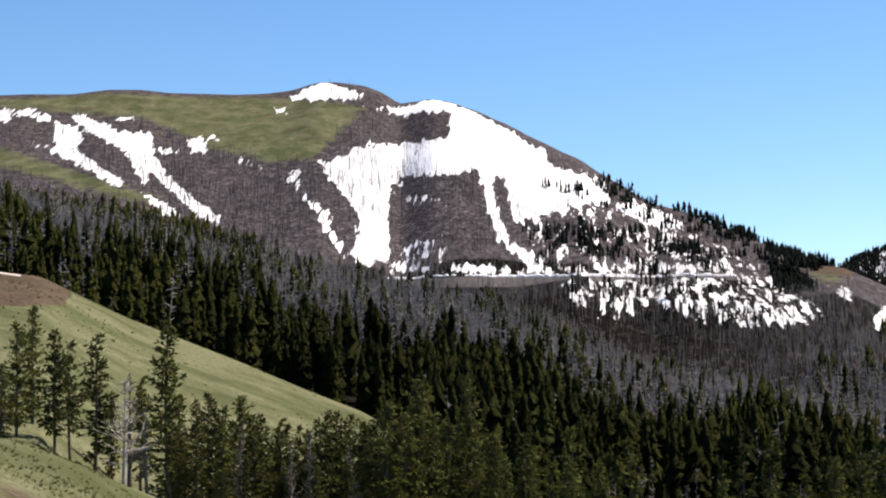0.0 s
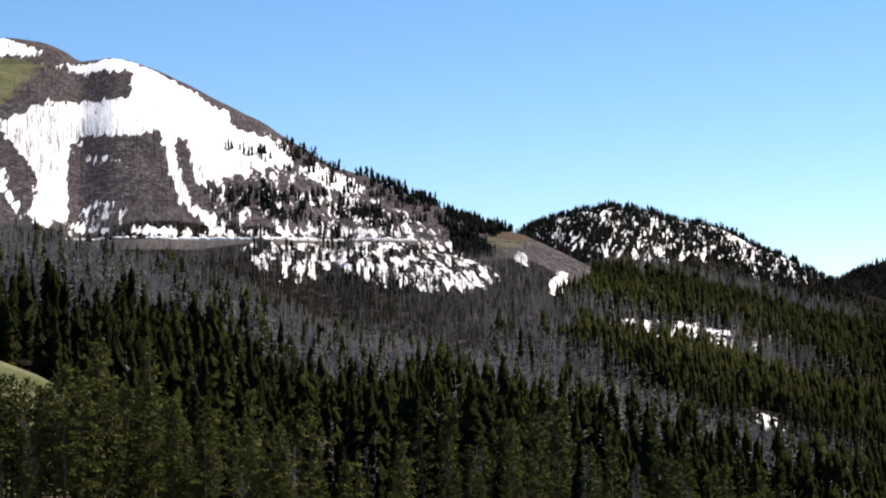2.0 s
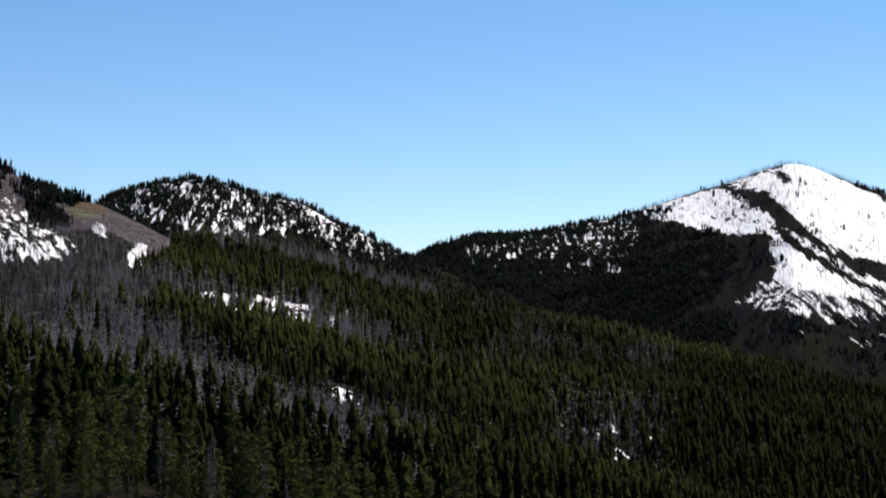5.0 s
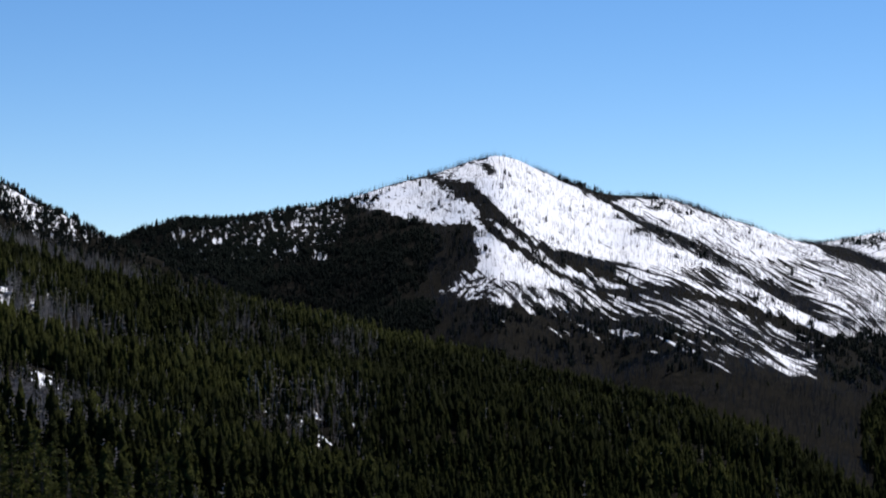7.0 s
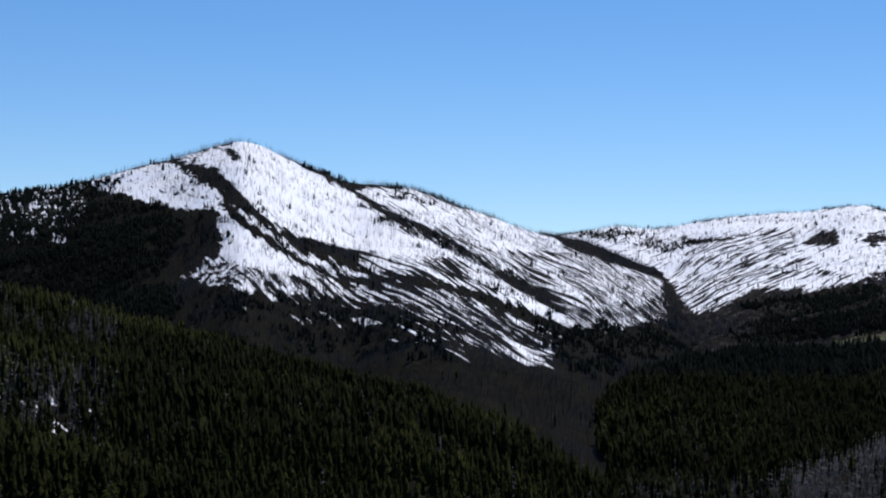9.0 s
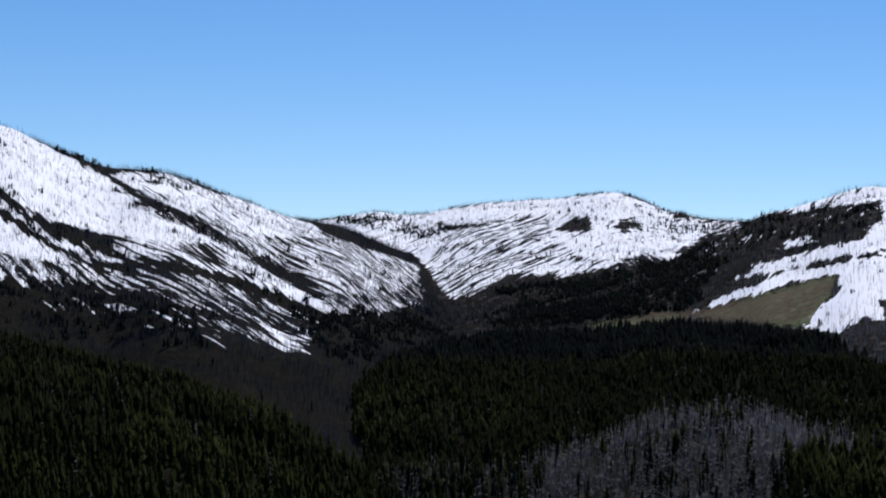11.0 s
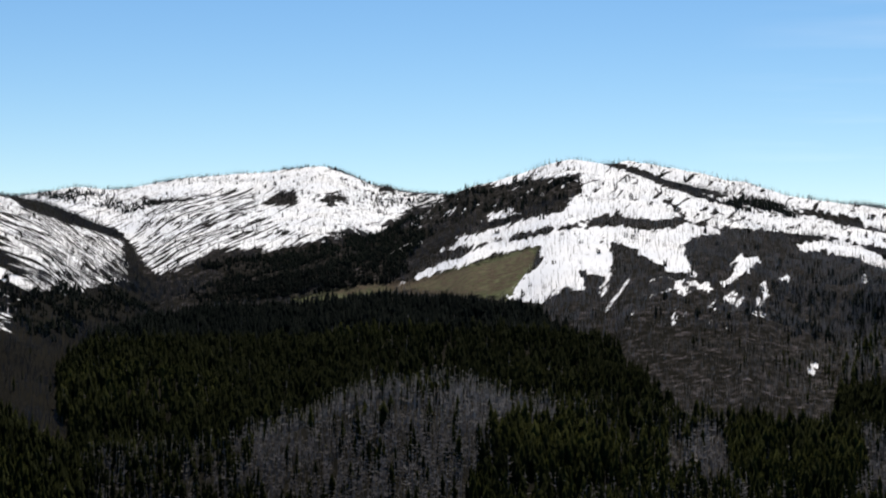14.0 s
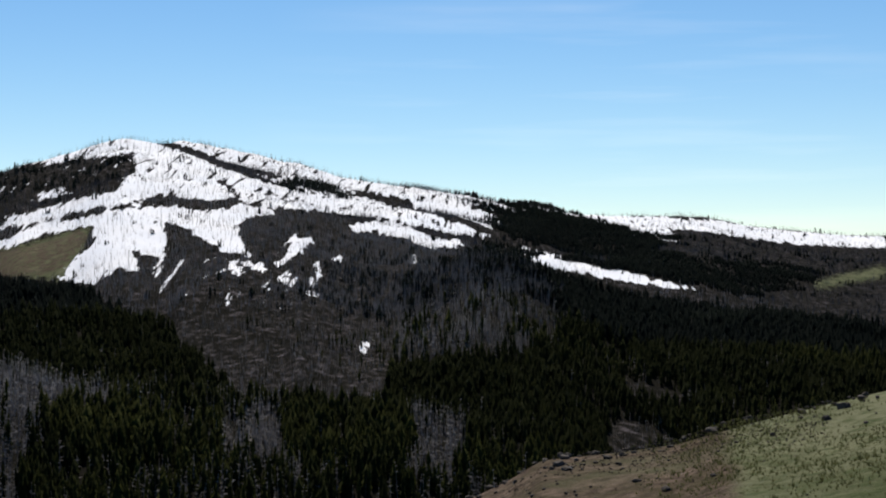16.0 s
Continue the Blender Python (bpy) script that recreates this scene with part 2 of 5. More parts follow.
RIDGES = {
    'near_knoll': ridge(5, 0.04, 0.4, [(-60, 100, 5.9, 0.1), (-20, 130, 1.6, 0.1), (-12.97, 140, -1, 0.1), (-11.73, 142, -2, 0.1), (-10.43, 145, -3.4, 0.1), (-8.79, 150, -5.7, 0.1), (-7.1, 158, -8.2, 0.1), (-5.11, 170, -10.2, 0.1), (-2.11, 188, -11.5, 0.1), (0.89, 200, -13.3, 0.1), (4.88, 222, -18, 0.1), (7.87, 230, -25.3, 0.1), (12.83, 235, -39, 0.1), (21.83, 235, -58.6, 0.1)]),
    'left_spur': ridge(10, 0.16, 2, [(-60, 360, 46.8, 0.14), (-16.01, 400, 33, 0.14), (-13.01, 400, 30.6, 0.14), (-11.92, 400, 29.9, 0.14), (-10.92, 400, 26.5, 0.14), (-9.33, 395, 20.9, 0.14), (-7.64, 390, 16.1, 0.13), (-5.94, 385, 11.3, 0.12), (-4.15, 380, 6, 0.11), (-2.46, 375, 1.5, 0.1), (1.91, 365, -15.3, 0.1), (7.87, 350, -36, 0.1)]),
    'forest_slope': ridge(25, 0.12, 5, [(-60, 900, 121, 0.16), (-12.99, 1000, 107.6, 0.145), (-10.6, 1030, 101.2, 0.14), (-7.8, 1080, 97.2, 0.13), (-5.11, 1120, 88, 0.12), (-2.82, 1160, 78.2, 0.105), (0.28, 1190, 67.4, 0.09), (3.26, 1170, 47, 0.075), (5.66, 1130, 22.7, 0.06), (8.95, 1080, 7.3, 0.035), (12.25, 1040, -9.5, 0.015), (15.54, 1000, -20, 0.01), (18.54, 970, -35.2, -0.005), (20.64, 930, -44.3, -0.015), (23.99, 880, -54.7, -0.03), (27.29, 840, -67.2, -0.045), (31.99, 800, -83.7, -0.07), (40.03, 780, -117, -0.1)]),
    'left_mountain': ridge(25, 0.3, 10, [(-60, 1950, 328.9, 0.42), (-13.08, 1900, 318.3, 0.42), (-12.27, 1900, 320.1, 0.42), (-10.96, 1900, 321, 0.42), (-9.97, 1900, 326.1, 0.42), (-8.98, 1900, 326.6, 0.42), (-8.14, 1900, 323.5, 0.42), (-6.46, 1888, 320.9, 0.426), (-5.28, 1880, 320.3, 0.43), (-4.43, 1887, 325.5, 0.43), (-3.75, 1894, 333.5, 0.434), (-3.2, 1899, 334.9, 0.44), (-2.39, 1883, 329.1, 0.448), (-1.71, 1862, 317.5, 0.456), (-1.29, 1848, 304.3, 0.46), (-0.35, 1805, 301.8, 0.469), (0.33, 1788, 295.4, 0.46), (1.18, 1769, 282.3, 0.445), (2.02, 1751, 267.4, 0.43), (2.87, 1735, 251.1, 0.406), (3.37, 1726, 242.2, 0.391), (4.21, 1708, 227.4, 0.371), (4.71, 1696, 214.9, 0.362), (5.38, 1680, 201.2, 0.35), (6.21, 1660, 182.5, 0.33), (7.04, 1639, 174.5, 0.309), (7.87, 1619, 162.4, 0.289), (8.69, 1598, 150.2, 0.268), (9.35, 1581, 140.5, 0.252), (10.81, 1540, 117.3, 0.22), (11.81, 1520, 112.7, 0.2), (13.49, 1500, 89.6, 0.2), (15.98, 1480, 51.6, 0.2)]),
    'bench': ridge(25, 0.3, 5, [(9.27, 1480, 58.2, 0.16), (11.1, 1500, 88.4, 0.16), (12.59, 1500, 84.8, 0.16), (15.59, 1520, 77.7, 0.16), (18.98, 1530, 57.4, 0.16), (22.38, 1540, 31.7, 0.16), (25.66, 1550, 9.6, 0.15), (28.97, 1550, -10.4, 0.14), (31.66, 1540, -26.1, 0.12), (34.38, 1520, -46.7, 0.12), (37.68, 1480, -63.4, 0.12), (41.99, 1450, -99.5, 0.12), (46.99, 1450, -159.3, 0.12)]),
    'lower_bench': ridge(25, 0.3, 5, [(14.93, 1180, -44, 0.18), (17.95, 1180, -24, 0.18), (20.96, 1180, -13.7, 0.18), (24.27, 1180, -22.3, 0.18), (27.67, 1180, -32.6, 0.18), (30.97, 1170, -44.1, 0.18), (34.38, 1160, -50.3, 0.18), (37.69, 1150, -61.3, 0.16), (41, 1130, -76.4, 0.16), (44, 1120, -110.9, 0.16), (49, 1120, -165.3, 0.16)]),
    'wooded_hill': ridge(25, 0.3, 22, [(7.98, 2300, 107.5, 0.36), (9.99, 2300, 159.2, 0.36), (11.69, 2300, 171.5, 0.36), (12.02, 2300, 176.9, 0.36), (12.78, 2300, 187.2, 0.36), (13.62, 2300, 195.8, 0.36), (14.58, 2300, 201.1, 0.36), (15.42, 2311, 195.5, 0.36), (16.13, 2320, 186.7, 0.36), (17.23, 2339, 179.4, 0.36), (17.78, 2346, 173.7, 0.36), (18.13, 2351, 167, 0.36), (18.75, 2359, 152.6, 0.36), (19.59, 2372, 138.8, 0.36), (19.8, 2376, 134.6, 0.36), (20.59, 2389, 116.5, 0.36), (21.19, 2400, 107.9, 0.36), (22.88, 2420, 79.6, 0.36), (25.96, 2450, 7.9, 0.36)]),
    'snow_peak': ridge(25, 0.3, 16, [(14.95, 2800, -12.4, 0.3), (18.78, 2800, 69.8, 0.3), (21.69, 2780, 141, 0.3), (22.23, 2780, 151.2, 0.3), (22.6, 2780, 156.3, 0.3), (23.64, 2783, 158.6, 0.3), (23.93, 2787, 159.8, 0.3), (24.98, 2801, 163.4, 0.299), (25.99, 2824, 175.8, 0.284), (26.91, 2840, 184.8, 0.275), (27.11, 2842, 186.4, 0.274), (27.91, 2855, 198.6, 0.268), (28.95, 2873, 215.7, 0.262), (29.27, 2879, 221.4, 0.26), (30.32, 2893, 236.4, 0.26), (30.93, 2902, 246.5, 0.26), (31.33, 2910, 255.1, 0.26), (32.35, 2928, 270.8, 0.258), (33.02, 2949, 262.7, 0.253), (33.75, 2977, 247.7, 0.242), (34.69, 3013, 231.4, 0.225), (35.62, 3046, 217.2, 0.212), (36.57, 3099, 218.7, 0.195), (37.38, 3147, 217.5, 0.181), (38.07, 3190, 209.1, 0.168), (38.55, 3220, 201.4, 0.159), (38.89, 3240, 194.8, 0.153), (39.88, 3315, 181.7, 0.139), (40.25, 3345, 173.7, 0.134), (41.07, 3407, 160.6, 0.124), (41.6, 3438, 157.9, 0.12), (42.65, 3500, 150, 0.113), (45.96, 3700, 75.2, 0.1), (50.96, 3800, -53, 0.1)]),
    'peak_spur': ridge(25, 0.3, 8, [(25.45, 2860, 128.2, 0.3), (28.24, 2840, 178.9, 0.3), (29.44, 2800, 179.6, 0.3), (30.94, 2720, 159.5, 0.3), (31.93, 2620, 147.1, 0.28), (32.94, 2480, 100.2, 0.25), (33.95, 2300, 48.7, 0.2), (35.46, 2100, 4.3, 0.16), (37.98, 1900, -49, 0.14), (41.99, 1700, -117.6, 0.1)]),
    'far_ridge': ridge(25, 0.3, 14, [(33.95, 4300, 116.1, 0.17), (39.95, 4300, 194.4, 0.17), (41.75, 4300, 195.4, 0.17), (42.26, 4300, 202.9, 0.17), (42.65, 4300, 207.8, 0.17), (43.6, 4300, 221.2, 0.17), (44.59, 4300, 213.1, 0.17), (45.25, 4300, 219.9, 0.17), (45.6, 4300, 225.4, 0.17), (46.67, 4300, 241.6, 0.17), (48.32, 4300, 251.7, 0.17), (49.23, 4300, 254.5, 0.17), (49.64, 4300, 260.4, 0.17), (50.8, 4300, 269.4, 0.17), (51.63, 4300, 251.2, 0.17), (52.34, 4300, 225.2, 0.17), (52.69, 4300, 226.8, 0.17), (53.16, 4300, 213, 0.17), (54.5, 4300, 207.5, 0.17), (55.94, 4300, 199, 0.17), (61.95, 4300, 105.9, 0.17)]),
    'east_mountain': ridge(25, 0.3, 14, [(42.98, 2450, -90.9, 0.16), (46.46, 2600, -12.3, 0.18), (49.95, 2750, 27.6, 0.2), (52.65, 2850, 79.8, 0.2), (54.15, 2930, 123.4, 0.2), (55.18, 2959, 154.9, 0.2), (55.87, 2978, 162, 0.2), (56.45, 2984, 172.6, 0.2), (56.71, 2987, 175.7, 0.2), (57.51, 2994, 192, 0.2), (58.23, 3000, 200.2, 0.2), (58.85, 3000, 195, 0.197), (59.31, 3011, 190.7, 0.193), (59.89, 3046, 200.5, 0.186), (61.26, 3116, 191.6, 0.169), (62.39, 3172, 182.5, 0.155), (62.86, 3196, 173.5, 0.149), (63.24, 3215, 176.3, 0.145), (64.55, 3280, 154.1, 0.132), (64.92, 3299, 151.3, 0.129), (66.24, 3362, 140.2, 0.118), (66.6, 3376, 141.4, 0.116), (67.92, 3430, 130.9, 0.109), (68.26, 3444, 130.5, 0.107), (69.61, 3498, 114.7, 0.1), (69.92, 3516, 115, 0.0992), (70.74, 3566, 111.1, 0.0967), (71.29, 3599, 100.8, 0.095), (72.37, 3665, 97.5, 0.0918), (72.97, 3701, 97.9, 0.09), (74.28, 3794, 100, 0.09), (75.47, 3879, 99.6, 0.09), (76.79, 3947, 81.4, 0.09), (77.93, 3999, 74, 0.09), (79.56, 4030, 64.7, 0.09), (80.65, 4050, 62.3, 0.09), (100, 4200, 65.6, 0.09)]),
    'dark_hill': ridge(25, 0.3, 10, [(39.01, 1500, -155.9, 0.13), (41, 1550, -127.6, 0.13), (41.99, 1600, -103.1, 0.13), (42.98, 1650, -77, 0.13), (44.18, 1750, -53.1, 0.13), (45.97, 1850, -37.4, 0.13), (47.56, 1900, -30.8, 0.13), (49.96, 1900, -28, 0.13), (52.56, 1900, -18.5, 0.13), (54.96, 1880, -23.1, 0.13), (57.56, 1850, -31.1, 0.13), (59.26, 1800, -43.9, 0.13), (60.96, 1750, -56, 0.13), (63.46, 1650, -79.6, 0.13), (65.06, 1580, -99.9, 0.13), (69.99, 1500, -162.1, 0.13)]),
    'grey_knoll': ridge(25, 0.3, 6, [(41.02, 1150, -140.2, 0.12), (44.4, 1150, -102.8, 0.12), (47.08, 1150, -99.9, 0.12), (49.18, 1150, -90.4, 0.12), (50.38, 1150, -84.2, 0.12), (52.18, 1150, -67.6, 0.12), (54.97, 1150, -64.5, 0.12), (56.77, 1150, -76.2, 0.12), (59.27, 1150, -79.7, 0.12), (61.77, 1150, -81.4, 0.12), (64.27, 1130, -87.9, 0.12), (66.98, 1100, -89.4, 0.12), (69.98, 1080, -99.1, 0.12), (75.99, 1050, -135.1, 0.12)]),
    'east_forest': ridge(25, 0.3, 8, [(62.96, 1900, -94.2, 0.12), (66.46, 1950, -21.1, 0.12), (68.46, 2000, 3.3, 0.12), (69.66, 2000, -0, 0.12), (71.26, 2000, -17.3, 0.12), (72.96, 2000, -37.9, 0.12), (75.17, 1950, -48.9, 0.12), (77.97, 1900, -55.9, 0.12), (80.67, 1900, -66.5, 0.12), (100, 1900, -85.2, 0.12)]),
    'rocky_spur': ridge(3, 0.35, 0.5, [(63.99, 70, -12, 0.06), (68.29, 66, -8, 0.06), (69.59, 66, -7.3, 0.06), (70.58, 66, -6.6, 0.06), (72.98, 66, -6.3, 0.06), (74.58, 67, -6, 0.06), (76.28, 68, -5.4, 0.06), (77.87, 69, -5.1, 0.06), (80.67, 70, -4.4, 0.06), (95, 70, -2, 0.06), (125, 60, 0.9, 0.06), (160, 50, 2, 0.06)]),
}

NAMES = list(RIDGES)


def along(a, crest, column):
    return sum(np.interp(a + o, crest[:, 0], crest[:, column]) for o in (-0.15, -0.05, 0.05, 0.15)) / 4


def ground_height(a, d):
    """Height of the ground and the ridge it belongs to (-1: the lookout's own slope) at bearings a and distances d."""
    x, y = d * np.sin(np.radians(a)), d * np.cos(np.radians(a))
    behind = smoothstep(95, 140, np.abs(a - 34))
    best = np.where(d < 3, -1.7, -1.7 - 0.13 * (d - 3)).clip(-140, 0) * (1 - behind) + behind * (-1.7 + 0.1 * d.clip(3, 1500))
    best = best + (fractal(x, y, 60, 3, 5) - 0.5) * np.clip(d / 60, 0, 3)
    kind = np.full(a.shape, -1)
    for n, name in enumerate(NAMES):
        r = RIDGES[name]
        far, top, fall = (along(a, r["crest"], c) for c in (1, 2, 3))
        top = top - 30 * np.maximum(0, np.maximum(r["crest"][0, 0] - a, a - r["crest"][-1, 0])) * far / 1000
        ahead = far - d
        u = np.sqrt(ahead * ahead + r["round"] ** 2) - r["round"]
        size = max(12, r["rough"] * 14)
        bumps = (fractal(x, y, size, 4, 11 + n) - 0.5) * 2
        gullies = 1 - np.abs(fractal(x, y, size * 1.6, 3, 31 + n) * 2 - 1) * 2
        h = top - np.where(ahead > 0, fall, r["back"]) * u + r["rough"] * (0.7 * bumps + 0.5 * (gullies - 0.6)) * np.clip(u / (4 * r["rough"] + 10), 0.04, 1)
        over = h > best
        best, kind = np.where(over, h, best), np.where(over, n, kind)
    lookout = smoothstep(16, 5, d)
    return best * (1 - lookout) - 1.65 * lookout, kind

# ---- ground cover: patches by ridge, bearing and height, outlined to fit the camera's view ----
SNOW = [
    ('left_mountain', 1.0, [(-2.15, 288), (-1.38, 281), (0.15, 279.3), (0.32, 256.8), (0.14, 240.6), (-1.39, 243.3), (-2.41, 235.7), (-3.69, 213.6), (-3.1, 184.2), (-2.43, 156.6), (-2.74, 120.8), (-2.58, 111), (-1.6, 116.1), (-1.67, 150.2), (-1.58, 192.4), (-1.06, 201.2), (0.3, 199), (1.07, 206.6), (1.66, 196.2), (2, 185.5), (2.11, 146.7), (2.57, 152.9), (3.67, 162.2), (4.86, 177.7), (4.98, 198.6), (4.48, 205.4), (3.37, 212.7), (3.05, 223), (3.27, 231.7), (2.83, 236.6), (1.73, 262.8), (0.71, 284.8), (-0.18, 298.6)]),
    ('left_mountain', 0.97, [(-13.08, 294.3), (-12.43, 291.8), (-11.65, 282.5), (-11.65, 274.9), (-12.43, 281.7), (-12.83, 276.7), (-13.07, 271.5)]),
    ('left_mountain', 0.97, [(-11.5, 272.4), (-10.79, 262.5), (-10.7, 243.4), (-11.12, 237.6), (-11.45, 238.8), (-11.5, 256.8)]),
    ('left_mountain', 0.9, [(-12.07, 238.9), (-11.45, 238.8), (-10.87, 233.7), (-10.13, 210), (-9.52, 191.3), (-9.96, 190.7), (-10.79, 214.5), (-11.44, 227.5)]),
    ('left_mountain', 0.97, [(-10.96, 279.9), (-10.63, 282.8), (-9.72, 259.2), (-8.61, 252.7), (-8.64, 230.5), (-8.23, 202.8), (-7.64, 181.6), (-6.67, 158.2), (-6.64, 147.4), (-7.06, 152.7), (-7.48, 163.8), (-8.14, 186), (-8.77, 211.7), (-8.81, 188.2), (-9.23, 212), (-9.34, 228.7), (-9.72, 237.1), (-10.46, 255.4)]),
    ('left_mountain', 0.95, [(-9.05, 182.2), (-8.73, 178), (-7.77, 158), (-7.77, 151.7), (-8.31, 158.7)]),
    ('left_mountain', 1.0, [(1.07, 208.9), (1.49, 201.1), (1.55, 178.6), (1.76, 151.7), (1.92, 131.1), (2.64, 118.7), (3.25, 101.9), (3.1, 100.2), (2.4, 111.3), (1.65, 131.2), (1.34, 162.4), (1.24, 183.5)]),
    ('left_mountain', 0.9, [(-8.48, 232.9), (-7.56, 239.3), (-7.47, 249.8), (-6.72, 253.4), (-7.05, 246.3), (-6.97, 230.5), (-7.64, 234.1), (-8.31, 228.5)]),
    ('left_mountain', 1.0, [(-4.61, 303.7), (-4.01, 324.3), (-3.41, 331), (-3.07, 321.7), (-2.22, 302.2), (-2.31, 297.6)]),
    ('left_mountain', 0.95, [(5.19, 174.9), (5.7, 182.9), (7.11, 160.1), (7.11, 149.2), (5.86, 159.9), (5.35, 166.3)]),
    ('left_mountain', 0.9, [(-4.2, 178.1), (-3.94, 173.2), (-3.41, 160.6), (-3.44, 147.4), (-2.91, 123.9), (-3.11, 120.5), (-3.28, 131.1), (-3.7, 148), (-3.75, 160)]),
    ('left_mountain', 0.32, [(2.48, 145.6), (3.67, 160.2), (5.02, 176.2), (7.03, 152.4), (8.67, 126.8), (9.82, 111.4), (8.49, 104.7), (3.3, 103.7), (2.64, 124.6)]),
    ('left_mountain', 0.45, [(3.29, 89.5), (4.14, 99.8), (8.49, 102.5), (9.8, 98.8), (11.26, 65.7), (10.25, 52.4), (7.8, 57.6), (6.14, 72.8), (4.62, 62.7)]),
    ('left_mountain', 0.75, [(-9.72, 280.3), (-9.14, 279), (-9.14, 272.6), (-9.64, 273.4)]),
    ('left_mountain', 0.8, [(-5.11, 292.8), (-4.61, 291.8), (-4.69, 284.2), (-5.03, 284.9)]),
    ('left_mountain', 0.42, [(-1.57, 182.5), (0.12, 173.9), (0.12, 165), (-1.4, 172.3)]),
    ('left_mountain', 0.45, [(-1, 135.2), (0.19, 130.8), (0.1, 115.9), (-1.43, 115.8)]),
    ('left_mountain', 0.45, [(-4.7, 211.5), (-4.19, 208.4), (-4.28, 187.2), (-4.62, 186.7)]),
    ('left_mountain', 0.45, [(-6.13, 222.9), (-5.37, 215.4), (-5.46, 204.9), (-6.05, 212.6)]),
    ('left_mountain', 0.85, [(-1.6, 111.5), (2.96, 104.2), (2.96, 100.3), (-1.6, 107.4)]),
    ('left_mountain', 0.8, [(7.17, 110.3), (8.5, 113.9), (8.49, 103.6), (3.64, 101.7), (3.64, 105.3)]),
    ('left_mountain', 0.9, [(11.61, 88.3), (12.04, 90.3), (11.99, 76.3), (11.78, 77)]),
    ('left_mountain', 0.9, [(12.78, 74.2), (13.07, 76), (13.36, 51.9), (12.65, 52.5)]),
    ('bench', 0.42, [(13.35, 24.7), (16.22, 35.1), (19.05, 28.8), (19.86, 14.2), (17.87, 13.5), (14.68, 24.7)]),
    ('bench', 0.5, [(18.49, -22.9), (18.91, -22.7), (19.48, -31.8), (18.99, -29.7)]),
    ('wooded_hill', 0.44, [(11.88, 168), (13.23, 193.7), (14.59, 207), (16.1, 192.3), (17.28, 181.7), (18.76, 155.1), (20.08, 128.8), (19.57, 112.8), (17.59, 129.6), (16.08, 123.7), (14.22, 123), (12.88, 141)]),
    ('wooded_hill', 0.9, [(17.36, 179.5), (17.94, 171.3), (19.18, 143.9), (18.76, 143.5), (17.94, 156.9)]),
    ('wooded_hill', 0.4, [(17.93, 154), (20.07, 125.7), (20.89, 108.7), (18.74, 103.4)]),
    ('east_mountain', 0.9, [(70.11, 111.3), (72.96, 96.9), (75.8, 90.8), (77.94, 71.5), (80.65, 59.2), (80.65, 34.2), (78.59, 39.8), (75.47, 60.8), (73.31, 73.6), (71.29, 88.4)]),
    ('east_mountain', 0.76, [(58.25, 199.9), (58.75, 199.9), (59.53, 185.3), (60.97, 144.7), (61.96, 125.1), (63.27, 108.3), (64.47, 107.4), (65.35, 109.6), (66.33, 92.1), (67.19, 79.5), (68.27, 59.2), (69.01, 43.9), (68.27, 42.5), (67.2, 54), (66.11, 64.1), (65.24, 81.3), (64.37, 85), (63.06, 90.9), (62.4, 105), (61.52, 103.6), (60.97, 118.2), (60.09, 112.2), (59.08, 132.5), (58.53, 137.5), (57.98, 171.8)]),
    ('east_mountain', 0.76, [(59.42, 193.9), (59.97, 201.6), (60.97, 188.5), (62.62, 173), (64.37, 150.6), (66.11, 132.4), (67.73, 126.2), (70.31, 104.8), (70.31, 82.7), (69.22, 94.7), (67.84, 109.7), (67.19, 107.7), (66.11, 116), (65.02, 120), (64.37, 140.8), (62.84, 139.9), (61.52, 167.4), (60.41, 181.9)]),
    ('east_mountain', 0.85, [(66.65, 109.2), (68.26, 103.9), (69.54, 73.3), (69.02, 58.5), (67.83, 82.8), (66.76, 88.3)]),
    ('east_mountain', 0.7, [(62.07, 134.2), (63.49, 143.4), (65.02, 120), (64.37, 102.5), (63.27, 108.3)]),
    ('east_mountain', 0.9, [(57.31, 87.1), (57.98, 99.4), (58.42, 125), (59.53, 118.1), (60.03, 104.6), (59.53, 93.9), (58.98, 86.2), (58.31, 74.1), (57.31, 73.3)]),
    ('east_mountain', 0.9, [(59.97, 89.6), (60.64, 100.4), (61.52, 99.2), (61.41, 89.4), (60.64, 82.9)]),
    ('east_mountain', 0.9, [(57.31, 62.1), (57.98, 68.5), (59.31, 74.2), (60.63, 69.2), (61.96, 80.9), (62.73, 69.1), (61.74, 58.9), (61.51, 36.5), (61.73, 22.3), (61.95, 9.7), (61.18, 15.9), (60.63, 27.1), (60.19, 39.9), (59.53, 53.2), (59.3, 45.7), (59.52, 23.5), (59.3, 9.7), (58.41, 18.2), (58.75, -5.2), (57.98, -2), (57.31, -16.8)]),
    ('east_mountain', 0.9, [(61.18, 10), (61.51, 6.2), (61.57, -7.6), (61.4, -7.8)]),
    ('east_mountain', 0.9, [(61.56, 6), (62.17, 4.2), (62.36, -5.6), (62.06, -2.6)]),
    ('east_mountain', 0.95, [(63.11, 34.4), (63.82, 35), (63.76, 27.8), (63.27, 14.2), (62.72, -1.1), (62.63, 3.8), (63.05, 16.5)]),
    ('east_mountain', 0.9, [(63.92, 6.2), (64.08, 4.2), (63.83, -16.6), (63.43, -28.1), (63.61, -16.8)]),
    ('east_mountain', 1, [(64.42, 9.7), (64.53, 14.4), (64.67, 10.1), (64.52, 4.2)]),
    ('east_mountain', 1, [(62.89, -14.7), (62.99, -10.9), (63.11, -14.6), (62.99, -18.6)]),
    ('east_mountain', 1, [(66.67, 7.9), (66.76, 12.3), (66.87, 9.2), (66.76, 4.8)]),
